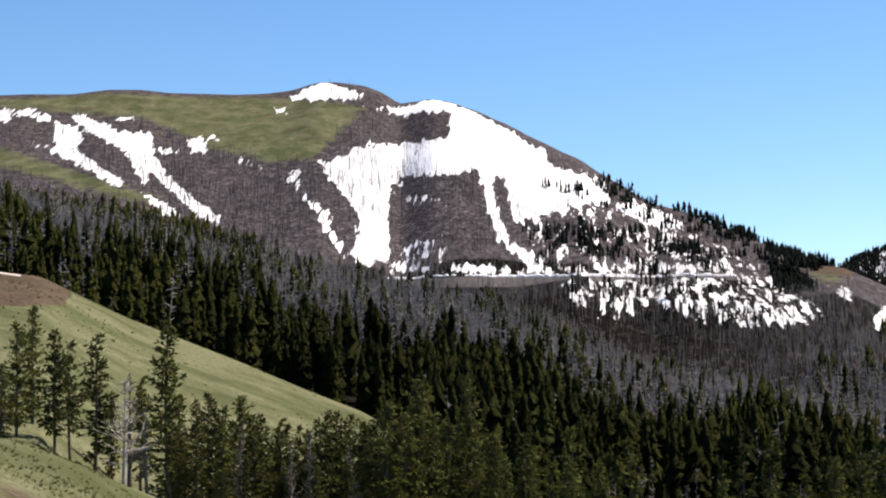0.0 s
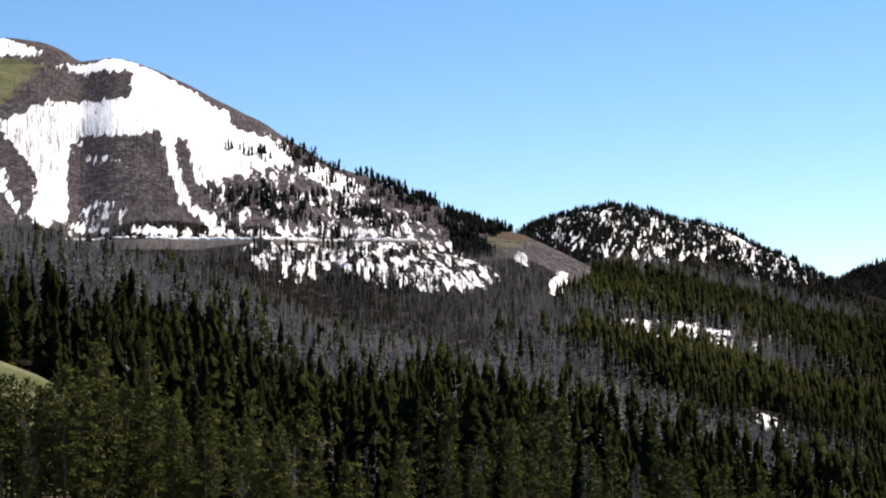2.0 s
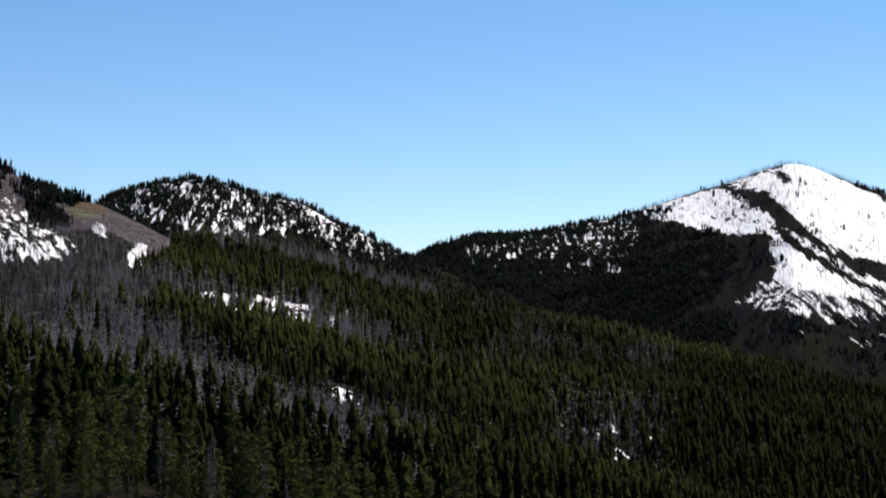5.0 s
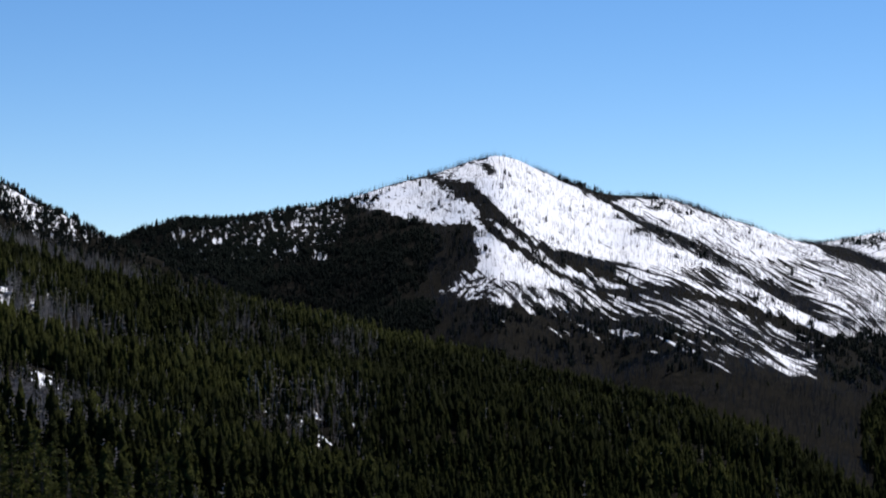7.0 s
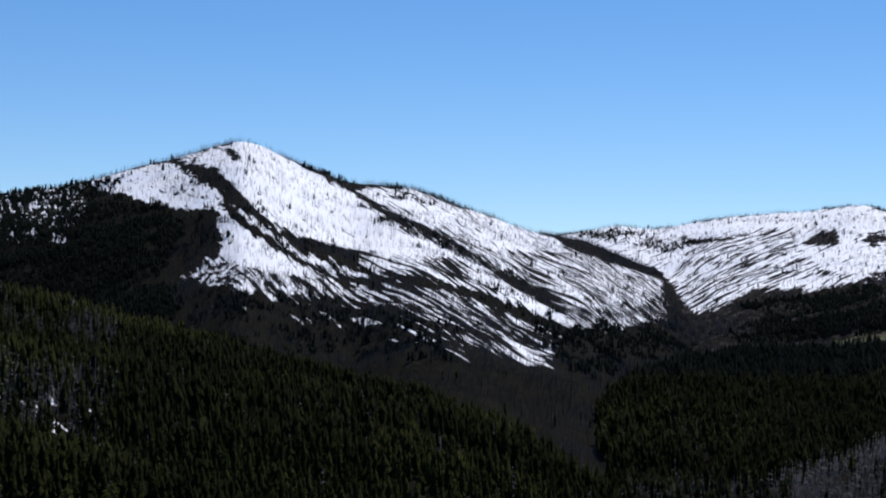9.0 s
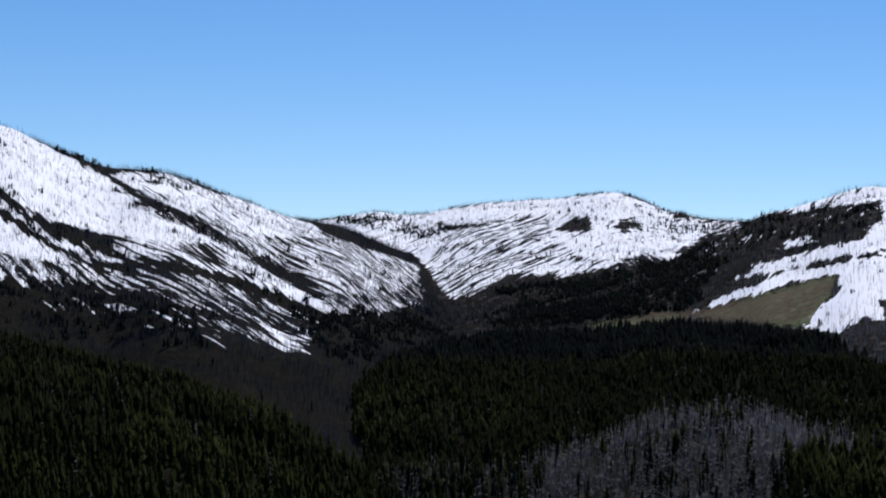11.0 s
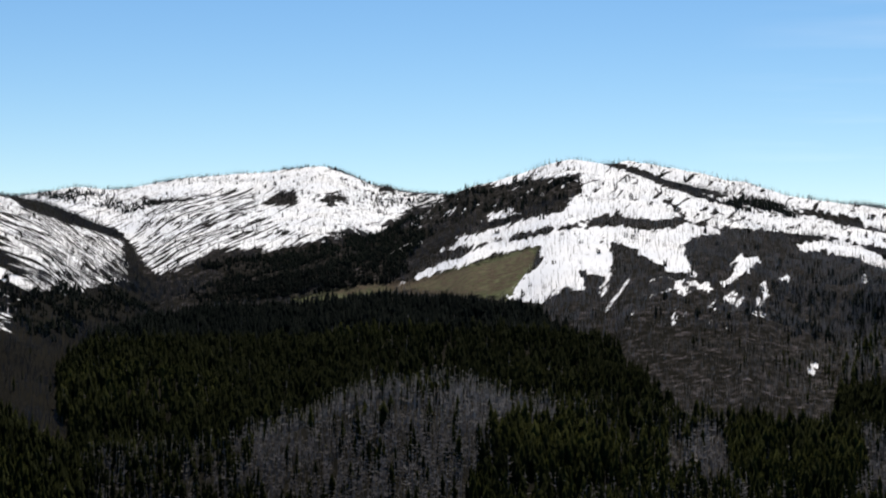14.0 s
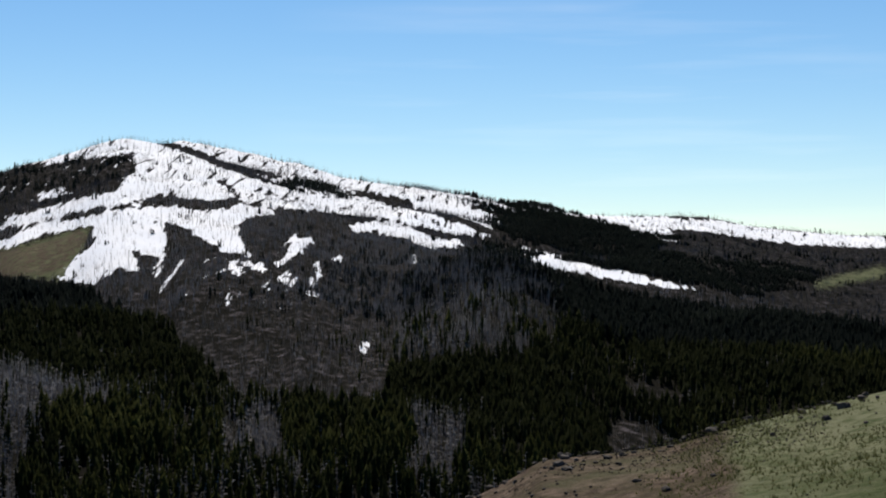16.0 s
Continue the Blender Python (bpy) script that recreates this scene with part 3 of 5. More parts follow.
    ('east_mountain', 0.9, [(65.17, -67.4), (65.55, -61.7), (65.64, -59.3), (65.68, -62.5), (65.28, -68.7)]),
    ('east_mountain', 0.95, [(64.8, 52.9), (65.68, 62.9), (66.55, 55.3), (67.3, 37.4), (68.11, 36.3), (68.1, 28.7), (67.19, 26.4), (66.76, 38.5), (65.89, 45.9), (65.02, 45.1)]),
    ('east_mountain', 1, [(52.63, -0.1), (53.29, 9.6), (54.72, 34.9), (54.78, 25.6), (53.51, 8.8), (52.69, -1.3)]),
    ('east_mountain', 0.95, [(54.83, 30.6), (55.28, 46), (56.16, 54.2), (57.31, 62), (57.31, 48.8), (56.27, 44.1), (55.39, 30.3), (54.89, 22.2)]),
    ('east_mountain', 0.9, [(54.28, 46.8), (55.17, 60.5), (56.28, 72.5), (57.31, 91.4), (57.31, 79.3), (56.39, 61), (55.17, 51.1)]),
    ('east_mountain', 0.95, [(55.61, 89.4), (56.49, 109.3), (56.61, 101.9), (55.84, 89.3)]),
    ('east_mountain', 1, [(56.39, -14.1), (56.71, 8.1), (57.3, 23.7), (57.31, -16.8)]),
    ('east_mountain', 0.85, [(52.74, 45.8), (53.73, 64.5), (53.78, 58.6), (52.96, 44.2)]),
    ('east_mountain', 0.62, [(55, 151.5), (55.83, 162.9), (57.31, 183.9), (57.31, 149.1), (56.72, 154.9), (56.05, 149.5), (55.28, 136.4)]),
    ('east_mountain', 1.0, [(69.95, 26), (70.62, 21.6), (72.29, -1.9), (73.46, -9.9), (75.21, -29.8), (73.8, -21.7), (71.96, -9.7), (70.28, 6.3)]),
    ('east_mountain', 0.7, [(73.14, 80.8), (74.31, 90.9), (74.64, 39), (73.3, 43.1)]),
    ('snow_peak peak_spur', 0.93, [(31.77, 253.3), (32.35, 269.9), (33.03, 262.1), (33.80, 243.1), (34.82, 216.9), (35.76, 189.1), (36.70, 142.7), (37.71, 122.8), (38.90, 94.9), (40.01, 61.8), (39.08, 68.4), (38.06, 77.0), (36.88, 83.0), (35.87, 86.4), (35.02, 91.9), (34.17, 101.1), (33.32, 114.9), (32.73, 138.2), (32.13, 174.6), (31.44, 214.2), (30.94, 237.2)]),
    ('snow_peak peak_spur', 0.86, [(28.45, 205.1), (29.27, 219.8), (30.27, 230.6), (30.78, 207.5), (31.45, 176.8), (31.96, 156.1), (31.80, 150.4), (30.12, 169.1), (29.12, 190.4)]),
    ('snow_peak peak_spur', 0.52, [(30.27, 231.9), (30.93, 247.0), (31.77, 263.0), (31.86, 212.1), (31.28, 208.9)]),
    ('snow_peak peak_spur', 0.92, [(27.83, 190.0), (28.20, 203.4), (28.95, 192.9), (30.12, 167.2), (31.80, 148.0), (31.64, 134.5), (30.80, 138.6), (29.80, 146.6), (28.79, 171.6), (28.21, 179.4)]),
    ('snow_peak peak_spur', 0.9, [(32.00, 143.3), (32.82, 123.1), (33.50, 103.6), (34.52, 78.6), (35.54, 62.2), (36.62, 47.4), (35.20, 52.6), (34.35, 66.8), (33.33, 92.6), (32.65, 112.1)]),
    ('snow_peak peak_spur', 0.93, [(31.80, 140.1), (32.15, 116.0), (32.83, 96.9), (33.67, 76.2), (34.53, 56.2), (35.04, 46.4), (33.85, 48.1), (32.51, 55.4), (31.75, 68.5), (31.82, 92.2), (31.64, 117.0)]),
    ('snow_peak peak_spur', 0.48, [(30.67, 43.2), (31.33, 63.3), (31.83, 73.5), (33.52, 49.7), (35.20, 47.2), (36.63, 30.5), (36.63, 17.2), (34.88, 23.1), (33.53, 24.6), (31.85, 29.0)]),
    ('snow_peak peak_spur', 0.74, [(35.75, 197.5), (36.58, 212.3), (37.36, 216.3), (38.55, 191.4), (40.24, 175.4), (41.76, 148.8), (42.26, 115.2), (40.25, 99.6), (39.07, 111.9), (37.88, 130.6), (36.69, 160.3)]),
    ('snow_peak peak_spur', 0.52, [(37.72, 118.2), (40.25, 105.0), (42.26, 121.8), (44.93, 81.8), (45.02, 47.6), (44.11, 15.6), (42.28, 23.9), (40.93, 58.1), (40.01, 61.8), (39.07, 95.2)]),
    ('snow_peak peak_spur', 0.52, [(36.20, 96.0), (37.89, 98.5), (39.08, 72.5), (40.01, 58.9), (41.28, 18.5), (42.62, -5.3), (41.95, -0.5), (40.27, 23.8), (39.09, 39.1), (37.73, 47.8), (36.62, 54.6), (35.53, 65.6)]),
    ('snow_peak peak_spur', 1.0, [(39.08, 70.2), (40.26, 49.3), (41.28, 24.4), (42.62, -3.9), (42.29, -3.8), (41.11, 14.7), (40.10, 36.2), (39.00, 58.3)]),
    ('snow_peak peak_spur', 0.36, [(36.62, 47.4), (38.58, 35.3), (40.27, 11.0), (41.96, -12.8), (41.63, -40.0), (40.29, -32.8), (38.60, -12.9), (36.63, 20.6)]),
    ('snow_peak peak_spur', 0.62, [(40.11, -12.9), (41.29, -29.4), (41.63, -38.4), (40.79, -37.7)]),
    ('snow_peak peak_spur', 0.2, [(31.85, 26.4), (36.63, 17.2), (38.60, -15.7), (40.29, -37.2), (38.61, -32.2), (36.24, -14.5), (33.54, 1.1), (31.52, 16.8)]),
    ('snow_peak peak_spur', 0.85, [(26.20, 151.8), (26.36, 164.7), (26.73, 161.0), (26.66, 149.7)]),
    ('snow_peak peak_spur', 0.7, [(23.91, 113.7), (24.06, 131.0), (24.26, 126.9), (24.17, 110.3)]),
    ('snow_peak peak_spur', 0.7, [(25.45, 105.9), (25.65, 123.2), (25.85, 114.5)]),
    ('snow_peak peak_spur', 0.7, [(26.81, 93.7), (27.06, 108.8), (27.27, 97.5)]),
    ('snow_peak peak_spur', 0.33, [(23.57, 159.7), (25.18, 169.6), (26.81, 185.3), (27.83, 190.0), (27.85, 123.2), (26.18, 108.0), (23.59, 107.0)]),
    ('snow_peak peak_spur', 0.42, [(40.93, 54.2), (42.28, 23.9), (44.11, 15.6), (45.02, 42.6), (45.11, 9.5), (43.62, -6.7), (42.62, -5.3)]),
    ('far_ridge', 0.74, [(41.76, 188.4), (42.26, 203.6), (43.59, 220.8), (44.59, 213.9), (45.25, 214.2), (45.75, 160.3), (45.59, 117.9), (45.10, 77.2), (43.60, 125.0), (42.26, 165.2)]),
    ('far_ridge', 0.97, [(45.25, 220.5), (46.89, 238.6), (49.61, 259.8), (49.61, 212.8), (48.19, 199.3), (46.89, 178.1), (45.75, 176.1)]),
    ('far_ridge', 0.56, [(45.58, 161.5), (46.89, 173.1), (48.19, 196.5), (49.61, 212.8), (49.62, 68.4), (47.56, 57.9), (46.58, 24.1), (45.76, 19.7), (45.10, 76.2)]),
    ('far_ridge', 0.84, [(48.59, 244.7), (49.23, 249.1), (50.70, 270.7), (51.51, 246.1), (52.34, 223.8), (53.16, 208.0), (53.66, 181.8), (53.00, 131.7), (52.01, 109.9), (50.70, 83.8), (49.72, 91.0), (48.91, 149.2)]),
    ('far_ridge', 0.7, [(48.27, 92.3), (50.70, 83.8), (51.51, 87.4), (49.56, 59.7), (48.27, 54.9)]),
    ('far_ridge', 0.5, [(53.16, 208.0), (54.66, 206.7), (54.82, 175.6), (53.82, 164.6), (53.16, 171.5)]),
    ('far_ridge', 0.97, [(51.76, 94.0), (52.17, 110.9), (52.67, 117.9), (52.70, 105.7), (52.17, 98.4)]),
    ('east_mountain', 0.9, [(55.57, 93.7), (56.16, 104.5), (56.58, 108.4), (56.63, 99.1), (55.99, 88.7)]),
    ('east_mountain', 0.95, [(54.82, 61.4), (55.49, 70.0), (56.49, 82.9), (57.50, 92.7), (58.04, 85.1), (57.16, 70.4), (56.16, 63.1), (55.15, 55.7)]),
    ('east_mountain', 0.7, [(55.32, 154.1), (56.49, 172.3), (57.50, 191.5), (58.18, 202.5), (58.93, 195.5), (58.51, 160.9), (57.50, 153.3), (56.49, 159.4)]),
    ('east_mountain', 0.74, [(58.34, 153.7), (59.02, 173.7), (59.86, 140.8), (61.28, 105.3), (61.28, 84.8), (60.20, 83.1), (59.18, 93.0), (58.51, 106.9)]),
    ('east_mountain', 0.74, [(59.69, 201.2), (61.28, 191.8), (63.24, 175.8), (64.92, 151.9), (66.60, 135.3), (68.26, 126.3), (69.92, 111.0), (69.92, 93.6), (68.26, 102.7), (66.59, 108.7), (64.92, 123.6), (63.23, 136.6), (61.28, 157.8)]),
    ('east_mountain', 0.7, [(61.28, 118.2), (63.23, 92.9), (64.92, 92.6), (66.59, 87.5), (67.43, 72.4), (68.84, 41.1), (68.09, 43.9), (66.59, 63.6), (64.92, 70.9), (63.23, 73.5), (61.55, 83.8)]),
    ('east_mountain', 0.93, [(69.92, 104.4), (71.56, 94.7), (74.28, 96.9), (74.28, 68.5), (72.86, 75.2), (71.23, 82.0)]),
    ('east_mountain', 0.9, [(65.59, 46.9), (66.42, 51.7), (67.43, 36.2), (68.17, 35.3), (68.09, 26.7), (67.26, 22.9), (66.59, 35.4)]),
    ('east_mountain', 0.22, [(58.84, 6.3), (61.27, 12.1), (63.23, -5.8), (64.23, -36.2), (61.54, -35.3), (59.18, -26.5)]),
    ('east_mountain', 0.5, [(53.00, 92.4), (53.99, 119.8), (55.16, 149.7), (56.83, 154.1), (58.18, 158.2), (58.34, 131.8), (56.83, 121.5), (55.16, 102.1), (53.66, 82.5)]),
    ('lower_bench', 0.3, [(24.67, -41.9), (25.99, -36.6), (27.28, -44.2), (28.69, -41.3), (28.65, -64.3), (26.75, -65.8), (25.29, -60.6)]),
    ('snow_peak peak_spur', 0.32, [(22.48, 145.3), (24.47, 151.9), (26.45, 172.3), (26.42, 93.1), (24.44, 88.6), (22.79, 99.2)]),
    ('bench', 0.4, [(14.21, 33.5), (16.57, 34.7), (19.17, 26.2), (19.00, 13.9), (17.06, 15.5), (14.71, 23.9)]),
    ('bench', 0.75, [(18.41, -22.1), (18.96, -22.5), (19.57, -29.5), (19.45, -32.0), (18.79, -27.2)]),
]
BARE_ROCK = [
    ('east_mountain', 0.6, [(54.38, 133.6), (56.9, 163), (58.42, 156), (58.17, 117.9), (56.9, 104.2), (54.88, 90.3)]),
    ('snow_peak peak_spur', 0.62, [(30.10, 234.8), (30.61, 223.7), (31.45, 191.7), (32.13, 160.0), (32.81, 128.9), (33.49, 111.1), (34.51, 90.6), (35.53, 73.4), (36.62, 51.0), (36.62, 44.0), (35.20, 61.4), (34.18, 75.9), (33.16, 105.9), (32.48, 127.8), (31.80, 156.5), (30.78, 197.3)]),
    ('snow_peak peak_spur', 0.62, [(31.85, 142.0), (32.48, 119.5), (33.50, 89.0), (34.52, 61.5), (35.20, 49.2), (35.04, 44.2), (34.19, 59.1), (33.17, 86.4), (32.32, 111.3)]),
    ('snow_peak peak_spur', 0.5, [(35.75, 194.0), (36.69, 150.9), (37.71, 128.1), (38.56, 117.6), (39.58, 87.9), (40.43, 61.2), (40.18, 58.4), (39.07, 82.7), (38.23, 101.0), (37.21, 118.4), (36.36, 142.1)]),
    ('snow_peak peak_spur', 0.8, [(31.74, 250.3), (32.02, 253.6), (32.40, 224.3), (32.11, 221.4)]),
    ('snow_peak peak_spur', 0.6, [(38.23, 82.3), (39.08, 77.0), (39.25, 52.2), (38.58, 45.5), (38.07, 63.9)]),
    ('far_ridge', 0.97, [(48.99, 156.8), (49.40, 187.0), (49.88, 196.8), (50.08, 174.6), (49.96, 156.6), (49.48, 155.4)]),
    ('far_ridge', 0.95, [(50.78, 166.7), (50.94, 183.2), (51.43, 187.5), (51.51, 165.0), (51.02, 154.7)]),
    ('far_ridge', 0.9, [(52.47, 218.7), (52.91, 223.5), (52.91, 205.2), (52.53, 206.4)]),
    ('east_mountain', 0.56, [(53.00, 92.4), (53.99, 121.5), (55.16, 152.4), (56.49, 158.4), (57.50, 151.1), (58.51, 163.5), (58.60, 122.2), (57.84, 107.3), (56.49, 109.0), (55.49, 96.8), (54.49, 87.0), (53.16, 80.3)]),
]
MEADOWS = [
    ('left_mountain', 0.75, [(-14.05, 306.3), (-10.14, 317.4), (-5.29, 312.2), (-2.23, 288.5), (-3.77, 220.5), (-5.12, 218.1), (-6.81, 233.4), (-8.98, 277.2), (-14.05, 296.8)]),
    ('left_mountain', 0.7, [(-14.03, 236), (-13.07, 239.6), (-11.12, 211.3), (-8.15, 172.3), (-8.64, 163.2), (-11.44, 191.1), (-14.04, 219.6)]),
    ('east_mountain', 0.8, [(52.87, -4.1), (54.89, 22), (57.24, 47.9), (57.07, 25.1), (56.48, -13)]),
    ('east_mountain', 0.9, [(49.86, -18.3), (52.53, 2.2), (53.04, -3.7), (50.53, -26.1)]),
    ('east_mountain', 0.8, [(78.58, -24), (80.65, 1.4), (80.65, -16.4), (78.74, -32.1)]),
    ('left_mountain', 0.5, [(10.34, 109.9), (11.88, 113.2), (12.04, 89.3), (11.02, 89.2)]),
]
SOIL = [
    ('left_spur', 1, [(-13.69, 31.8), (-12.08, 30), (-10.94, 26.4), (-11.27, 19.8), (-13.68, 16.4)]),
    ('near_knoll', 0.7, [(-13.63, -3.1), (-11.72, -4.1), (-10.43, -5.1), (-13.63, -4.3)]),
    ('left_mountain', 1, [(10.95, 118.7), (12.05, 114), (12.04, 101.1), (11.02, 104.2)]),
    ('east_mountain', 0.54, [(52.67, 1.1), (53.66, 11.3), (55.49, 27.4), (56.49, 37.2), (57.00, 47.4), (57.25, 32.2), (56.66, 6.6), (56.32, -8.6), (54.82, -12.0), (52.83, -9.9)]),
    ('east_mountain', 0.54, [(49.88, -16.5), (51.51, 0.8), (53.16, 11.9), (53.16, -6.1), (51.51, -13.0), (49.88, -23.9)]),
]
WOODS = [
    ('left_mountain', 3.5, 0.0, [(9.8, 141.2), (10.98, 125.9), (10.79, 85.5), (10.16, 85), (9.9, 110.8)]),
    ('left_mountain', 1.54, 0.0, [(4.95, 200.9), (7.04, 178.5), (9.18, 152.3), (10.98, 127.2), (10.29, 94.8), (9.97, 104.9), (8.67, 114.7), (7.02, 145.4), (5.02, 167.4), (3.51, 188)]),
    ('left_mountain', 0.77, 3.0, [(2.48, 145.6), (5.35, 150.3), (8.67, 134.7), (9.97, 106.8), (2.96, 104.2)]),
    ('left_mountain', 0.24, 7.5, [(3.29, 89.5), (4.14, 99.8), (8.49, 102.5), (11.26, 65.7), (10.25, 46.3), (4.62, 56.6)]),
    ('far_ridge east_mountain', 2.6, 0.0, [(48.37, 46.1), (51.52, 77.7), (53.54, 92.3), (54.38, 73.8), (52.53, 7.8), (49.7, -19.6), (46.74, -10.4)]),
    ('east_mountain', 0.62, 0.9, [(54.38, 133.6), (56.9, 163), (58.42, 156), (58.17, 117.9), (56.9, 104.2), (54.88, 90.3)]),
    ('east_mountain east_forest', 0.15, 3.0, [(58.59, -11.7), (62.29, -11.8), (65.94, 5.9), (70.31, 15.5), (70.3, -62.4), (65.1, -84.3), (60.94, -36.9)]),
    ('east_mountain east_forest', 1.55, 0.54, [(67.59, 13.1), (70.32, 34.8), (70.31, -9.2), (68.57, 1.8)]),
    ('east_mountain', 2.85, 0.0, [(69.44, 85), (71.29, 62.6), (72.97, 36.5), (75.46, 11.9), (77.93, 0.2), (78.74, -15.7), (77.11, -38.4), (75.13, -25.9), (72.96, -2), (70.45, 30.4)]),
    ('snow_peak peak_spur', 0.31, 5.4, [(30.1, 234.8), (30.61, 223.7), (31.45, 191.7), (32.13, 160), (32.81, 128.9), (33.49, 111.1), (34.51, 90.6), (35.53, 73.4), (36.62, 51), (36.62, 44), (35.2, 61.4), (34.18, 75.9), (33.16, 105.9), (32.48, 127.8), (31.8, 156.5), (30.78, 197.3)]),
    ('snow_peak peak_spur', 0.25, 6.3, [(31.85, 142), (32.48, 119.5), (33.5, 89), (34.52, 61.5), (35.2, 49.2), (35.04, 44.2), (34.19, 59.1), (33.17, 86.4), (32.32, 111.3)]),
    ('snow_peak peak_spur', 0.31, 5.4, [(35.75, 194), (36.69, 150.9), (37.71, 128.1), (38.56, 117.6), (39.58, 87.9), (40.43, 61.2), (40.18, 58.4), (39.07, 82.7), (38.23, 101), (37.21, 118.4), (36.36, 142.1)]),
    ('snow_peak peak_spur', 1.36, 0.9, [(33.66, 250.9), (34.81, 234.2), (35.75, 219.8), (35.79, 201.8), (34.82, 216.9), (33.8, 240.4)]),
    ('snow_peak peak_spur', 0.74, 1.8, [(36.68, 219), (37.36, 218.6), (37.73, 197.5), (37.36, 176), (36.85, 195.2)]),
    ('snow_peak peak_spur', 3.41, 0.0, [(23.59, 120.2), (25.2, 112.4), (27.85, 114.7), (28.81, 126.3), (30.14, 124.7), (30.56, 102.7), (30.33, 63.7), (30.26, 29.5), (30.53, -0.8), (28.54, -7.1), (23.63, 58.5)]),
    ('snow_peak peak_spur', 1.74, 0.36, [(23.57, 167.7), (25.18, 176.9), (26.8, 193.5), (27.82, 202.5), (27.96, 180.1), (28.96, 157.8), (30.13, 133.7), (30.14, 124.7), (27.85, 114.7), (25.2, 112.4), (23.59, 120.2)]),
    ('snow_peak peak_spur', 0.74, 5.4, [(30.14, 124.7), (30.8, 132.3), (31.72, 134.3), (31.65, 100.5), (31.33, 66.4), (30.67, 46.7), (30.26, 36.7), (30.36, 70.8)]),
    ('snow_peak peak_spur', 0.62, 3.96, [(30.51, 29.9), (33.53, 24.6), (36.63, 14), (38.6, -18.1), (37.77, -32.4), (35.24, -35.8), (31.87, -20.9), (30.36, -0.5)]),
    ('snow_peak peak_spur', 1.74, 1.08, [(40.94, 8.6), (42.62, -7.7), (45.11, 5.4), (45.28, -40.1), (42.8, -42.7), (41.79, -23.4)]),
    ('far_ridge', 0.81, 1.08, [(42.17, 198.8), (43.59, 202.5), (45.25, 188.3), (45.75, 163.6), (45.25, 145.1), (43.93, 168.5), (42.43, 176.6)]),
    ('far_ridge', 0.56, 1.08, [(51.43, 239.4), (52.01, 220.7), (53.16, 198.5), (53.66, 172.7), (52.83, 137.4), (52.34, 167.2)]),
    ('east_mountain', 0.31, 0.54, [(53, 92.4), (53.99, 121.5), (55.16, 152.4), (56.49, 158.4), (57.5, 151.1), (58.51, 163.5), (58.6, 122.2), (57.84, 107.3), (56.49, 109), (55.49, 96.8), (54.49, 87), (53.16, 80.3)]),
    ('east_mountain', 4.65, 0.0, [(69.62, 115.7), (70.9, 104.3), (71.88, 87.8), (73.18, 61.4), (74.27, 46.9), (74.27, -12), (72.85, -1.3), (71.39, 14.1), (70.08, 38.8), (69.42, 51.8), (69.67, 80.8)]),
    ('east_mountain', 2.48, 1.8, [(62.98, 116), (63.57, 129), (64.5, 124.2), (64.24, 102.8), (63.23, 98.6)]),
    ('east_mountain', 0.99, 1.8, [(68.1, 121.8), (68.93, 118.5), (69.75, 98.9), (69.58, 52), (68.92, 78.5)]),
    ('grey_knoll', 0.25, 5.0, [(49.24, -82.7), (50.86, -69.9), (52.5, -58.6), (54.82, -57.3), (57.49, -64.5), (58.16, -78.1), (56.49, -82.7), (55.48, -86.4), (55.15, -97.6), (48.28, -110), (48.28, -92.3)]),
    ('grey_knoll', 8, 0.1, [(55.65, -87.2), (56.82, -83.8), (58.84, -81.6), (60.18, -86.4), (59.51, -96.3), (58.16, -104.2), (55.15, -97.6)]),
    ('grey_knoll', 0.25, 5.0, [(61.53, -91), (62.54, -86.5), (63.21, -91.3), (63.21, -105.8), (61.19, -105)]),
    ('grey_knoll', 8, 0.2, [(63.22, -70.9), (66.24, -65.7), (66.91, -78.2), (66.23, -93), (66.23, -105.9), (63.21, -105.8), (63.05, -91.3)]),
    ('grey_knoll', 0.25, 5.0, [(66.74, -78.5), (67.41, -71.5), (68.24, -80.7), (68.39, -107.8), (66.56, -106)]),
    ('grey_knoll', 5, 1.2, [(68.24, -48.6), (70.56, -41.5), (72.84, -50.2), (72.51, -72), (71.53, -97.5), (69.22, -102.6), (68.4, -95.9)]),
    ('grey_knoll', 0.25, 5.0, [(71.53, -78.8), (72.83, -68.8), (74.25, -71.2), (74.24, -104.8), (71.85, -103.4)]),
    ('lower_bench', 1.6, 3.2, [(24.67, -41.9), (25.99, -36.6), (27.28, -44.2), (28.69, -41.3), (28.65, -64.3), (26.75, -65.8), (25.29, -60.6)]),
    ('snow_peak peak_spur', 3.1, 0.0, [(20.96, 128.4), (22.23, 160.3), (23.65, 168.7), (25.14, 169.8), (26.13, 183.8), (26.23, 46.5), (23.59, 58.6), (21.61, 68.4)]),
    ('forest_slope bench', 0.6, 6.5, [(2.80, 55.6), (4.73, 44.7), (7.02, 31.0), (9.34, 15.2), (11.67, 10.4), (14.35, -3.2), (16.03, -14.6), (17.19, -28.8), (15.68, -21.5), (13.34, -8.3), (11.00, -0.0), (8.67, 6.3), (6.03, 16.0), (2.79, 18.5)]),
    ('bench', 0.4, 4, [(11.68, 25.3), (14.21, 35.3), (16.57, 37.5), (19.26, 28.2), (19.50, 15.9), (17.40, 10.8), (14.37, 15.0), (12.01, 15.1)]),
    ('bench', 1.4, 4, [(23.07, -4.0), (24.40, 4.0), (26.03, -5.0), (28.74, -15.1), (28.72, -29.7), (26.01, -20.7), (23.56, -14.1)]),
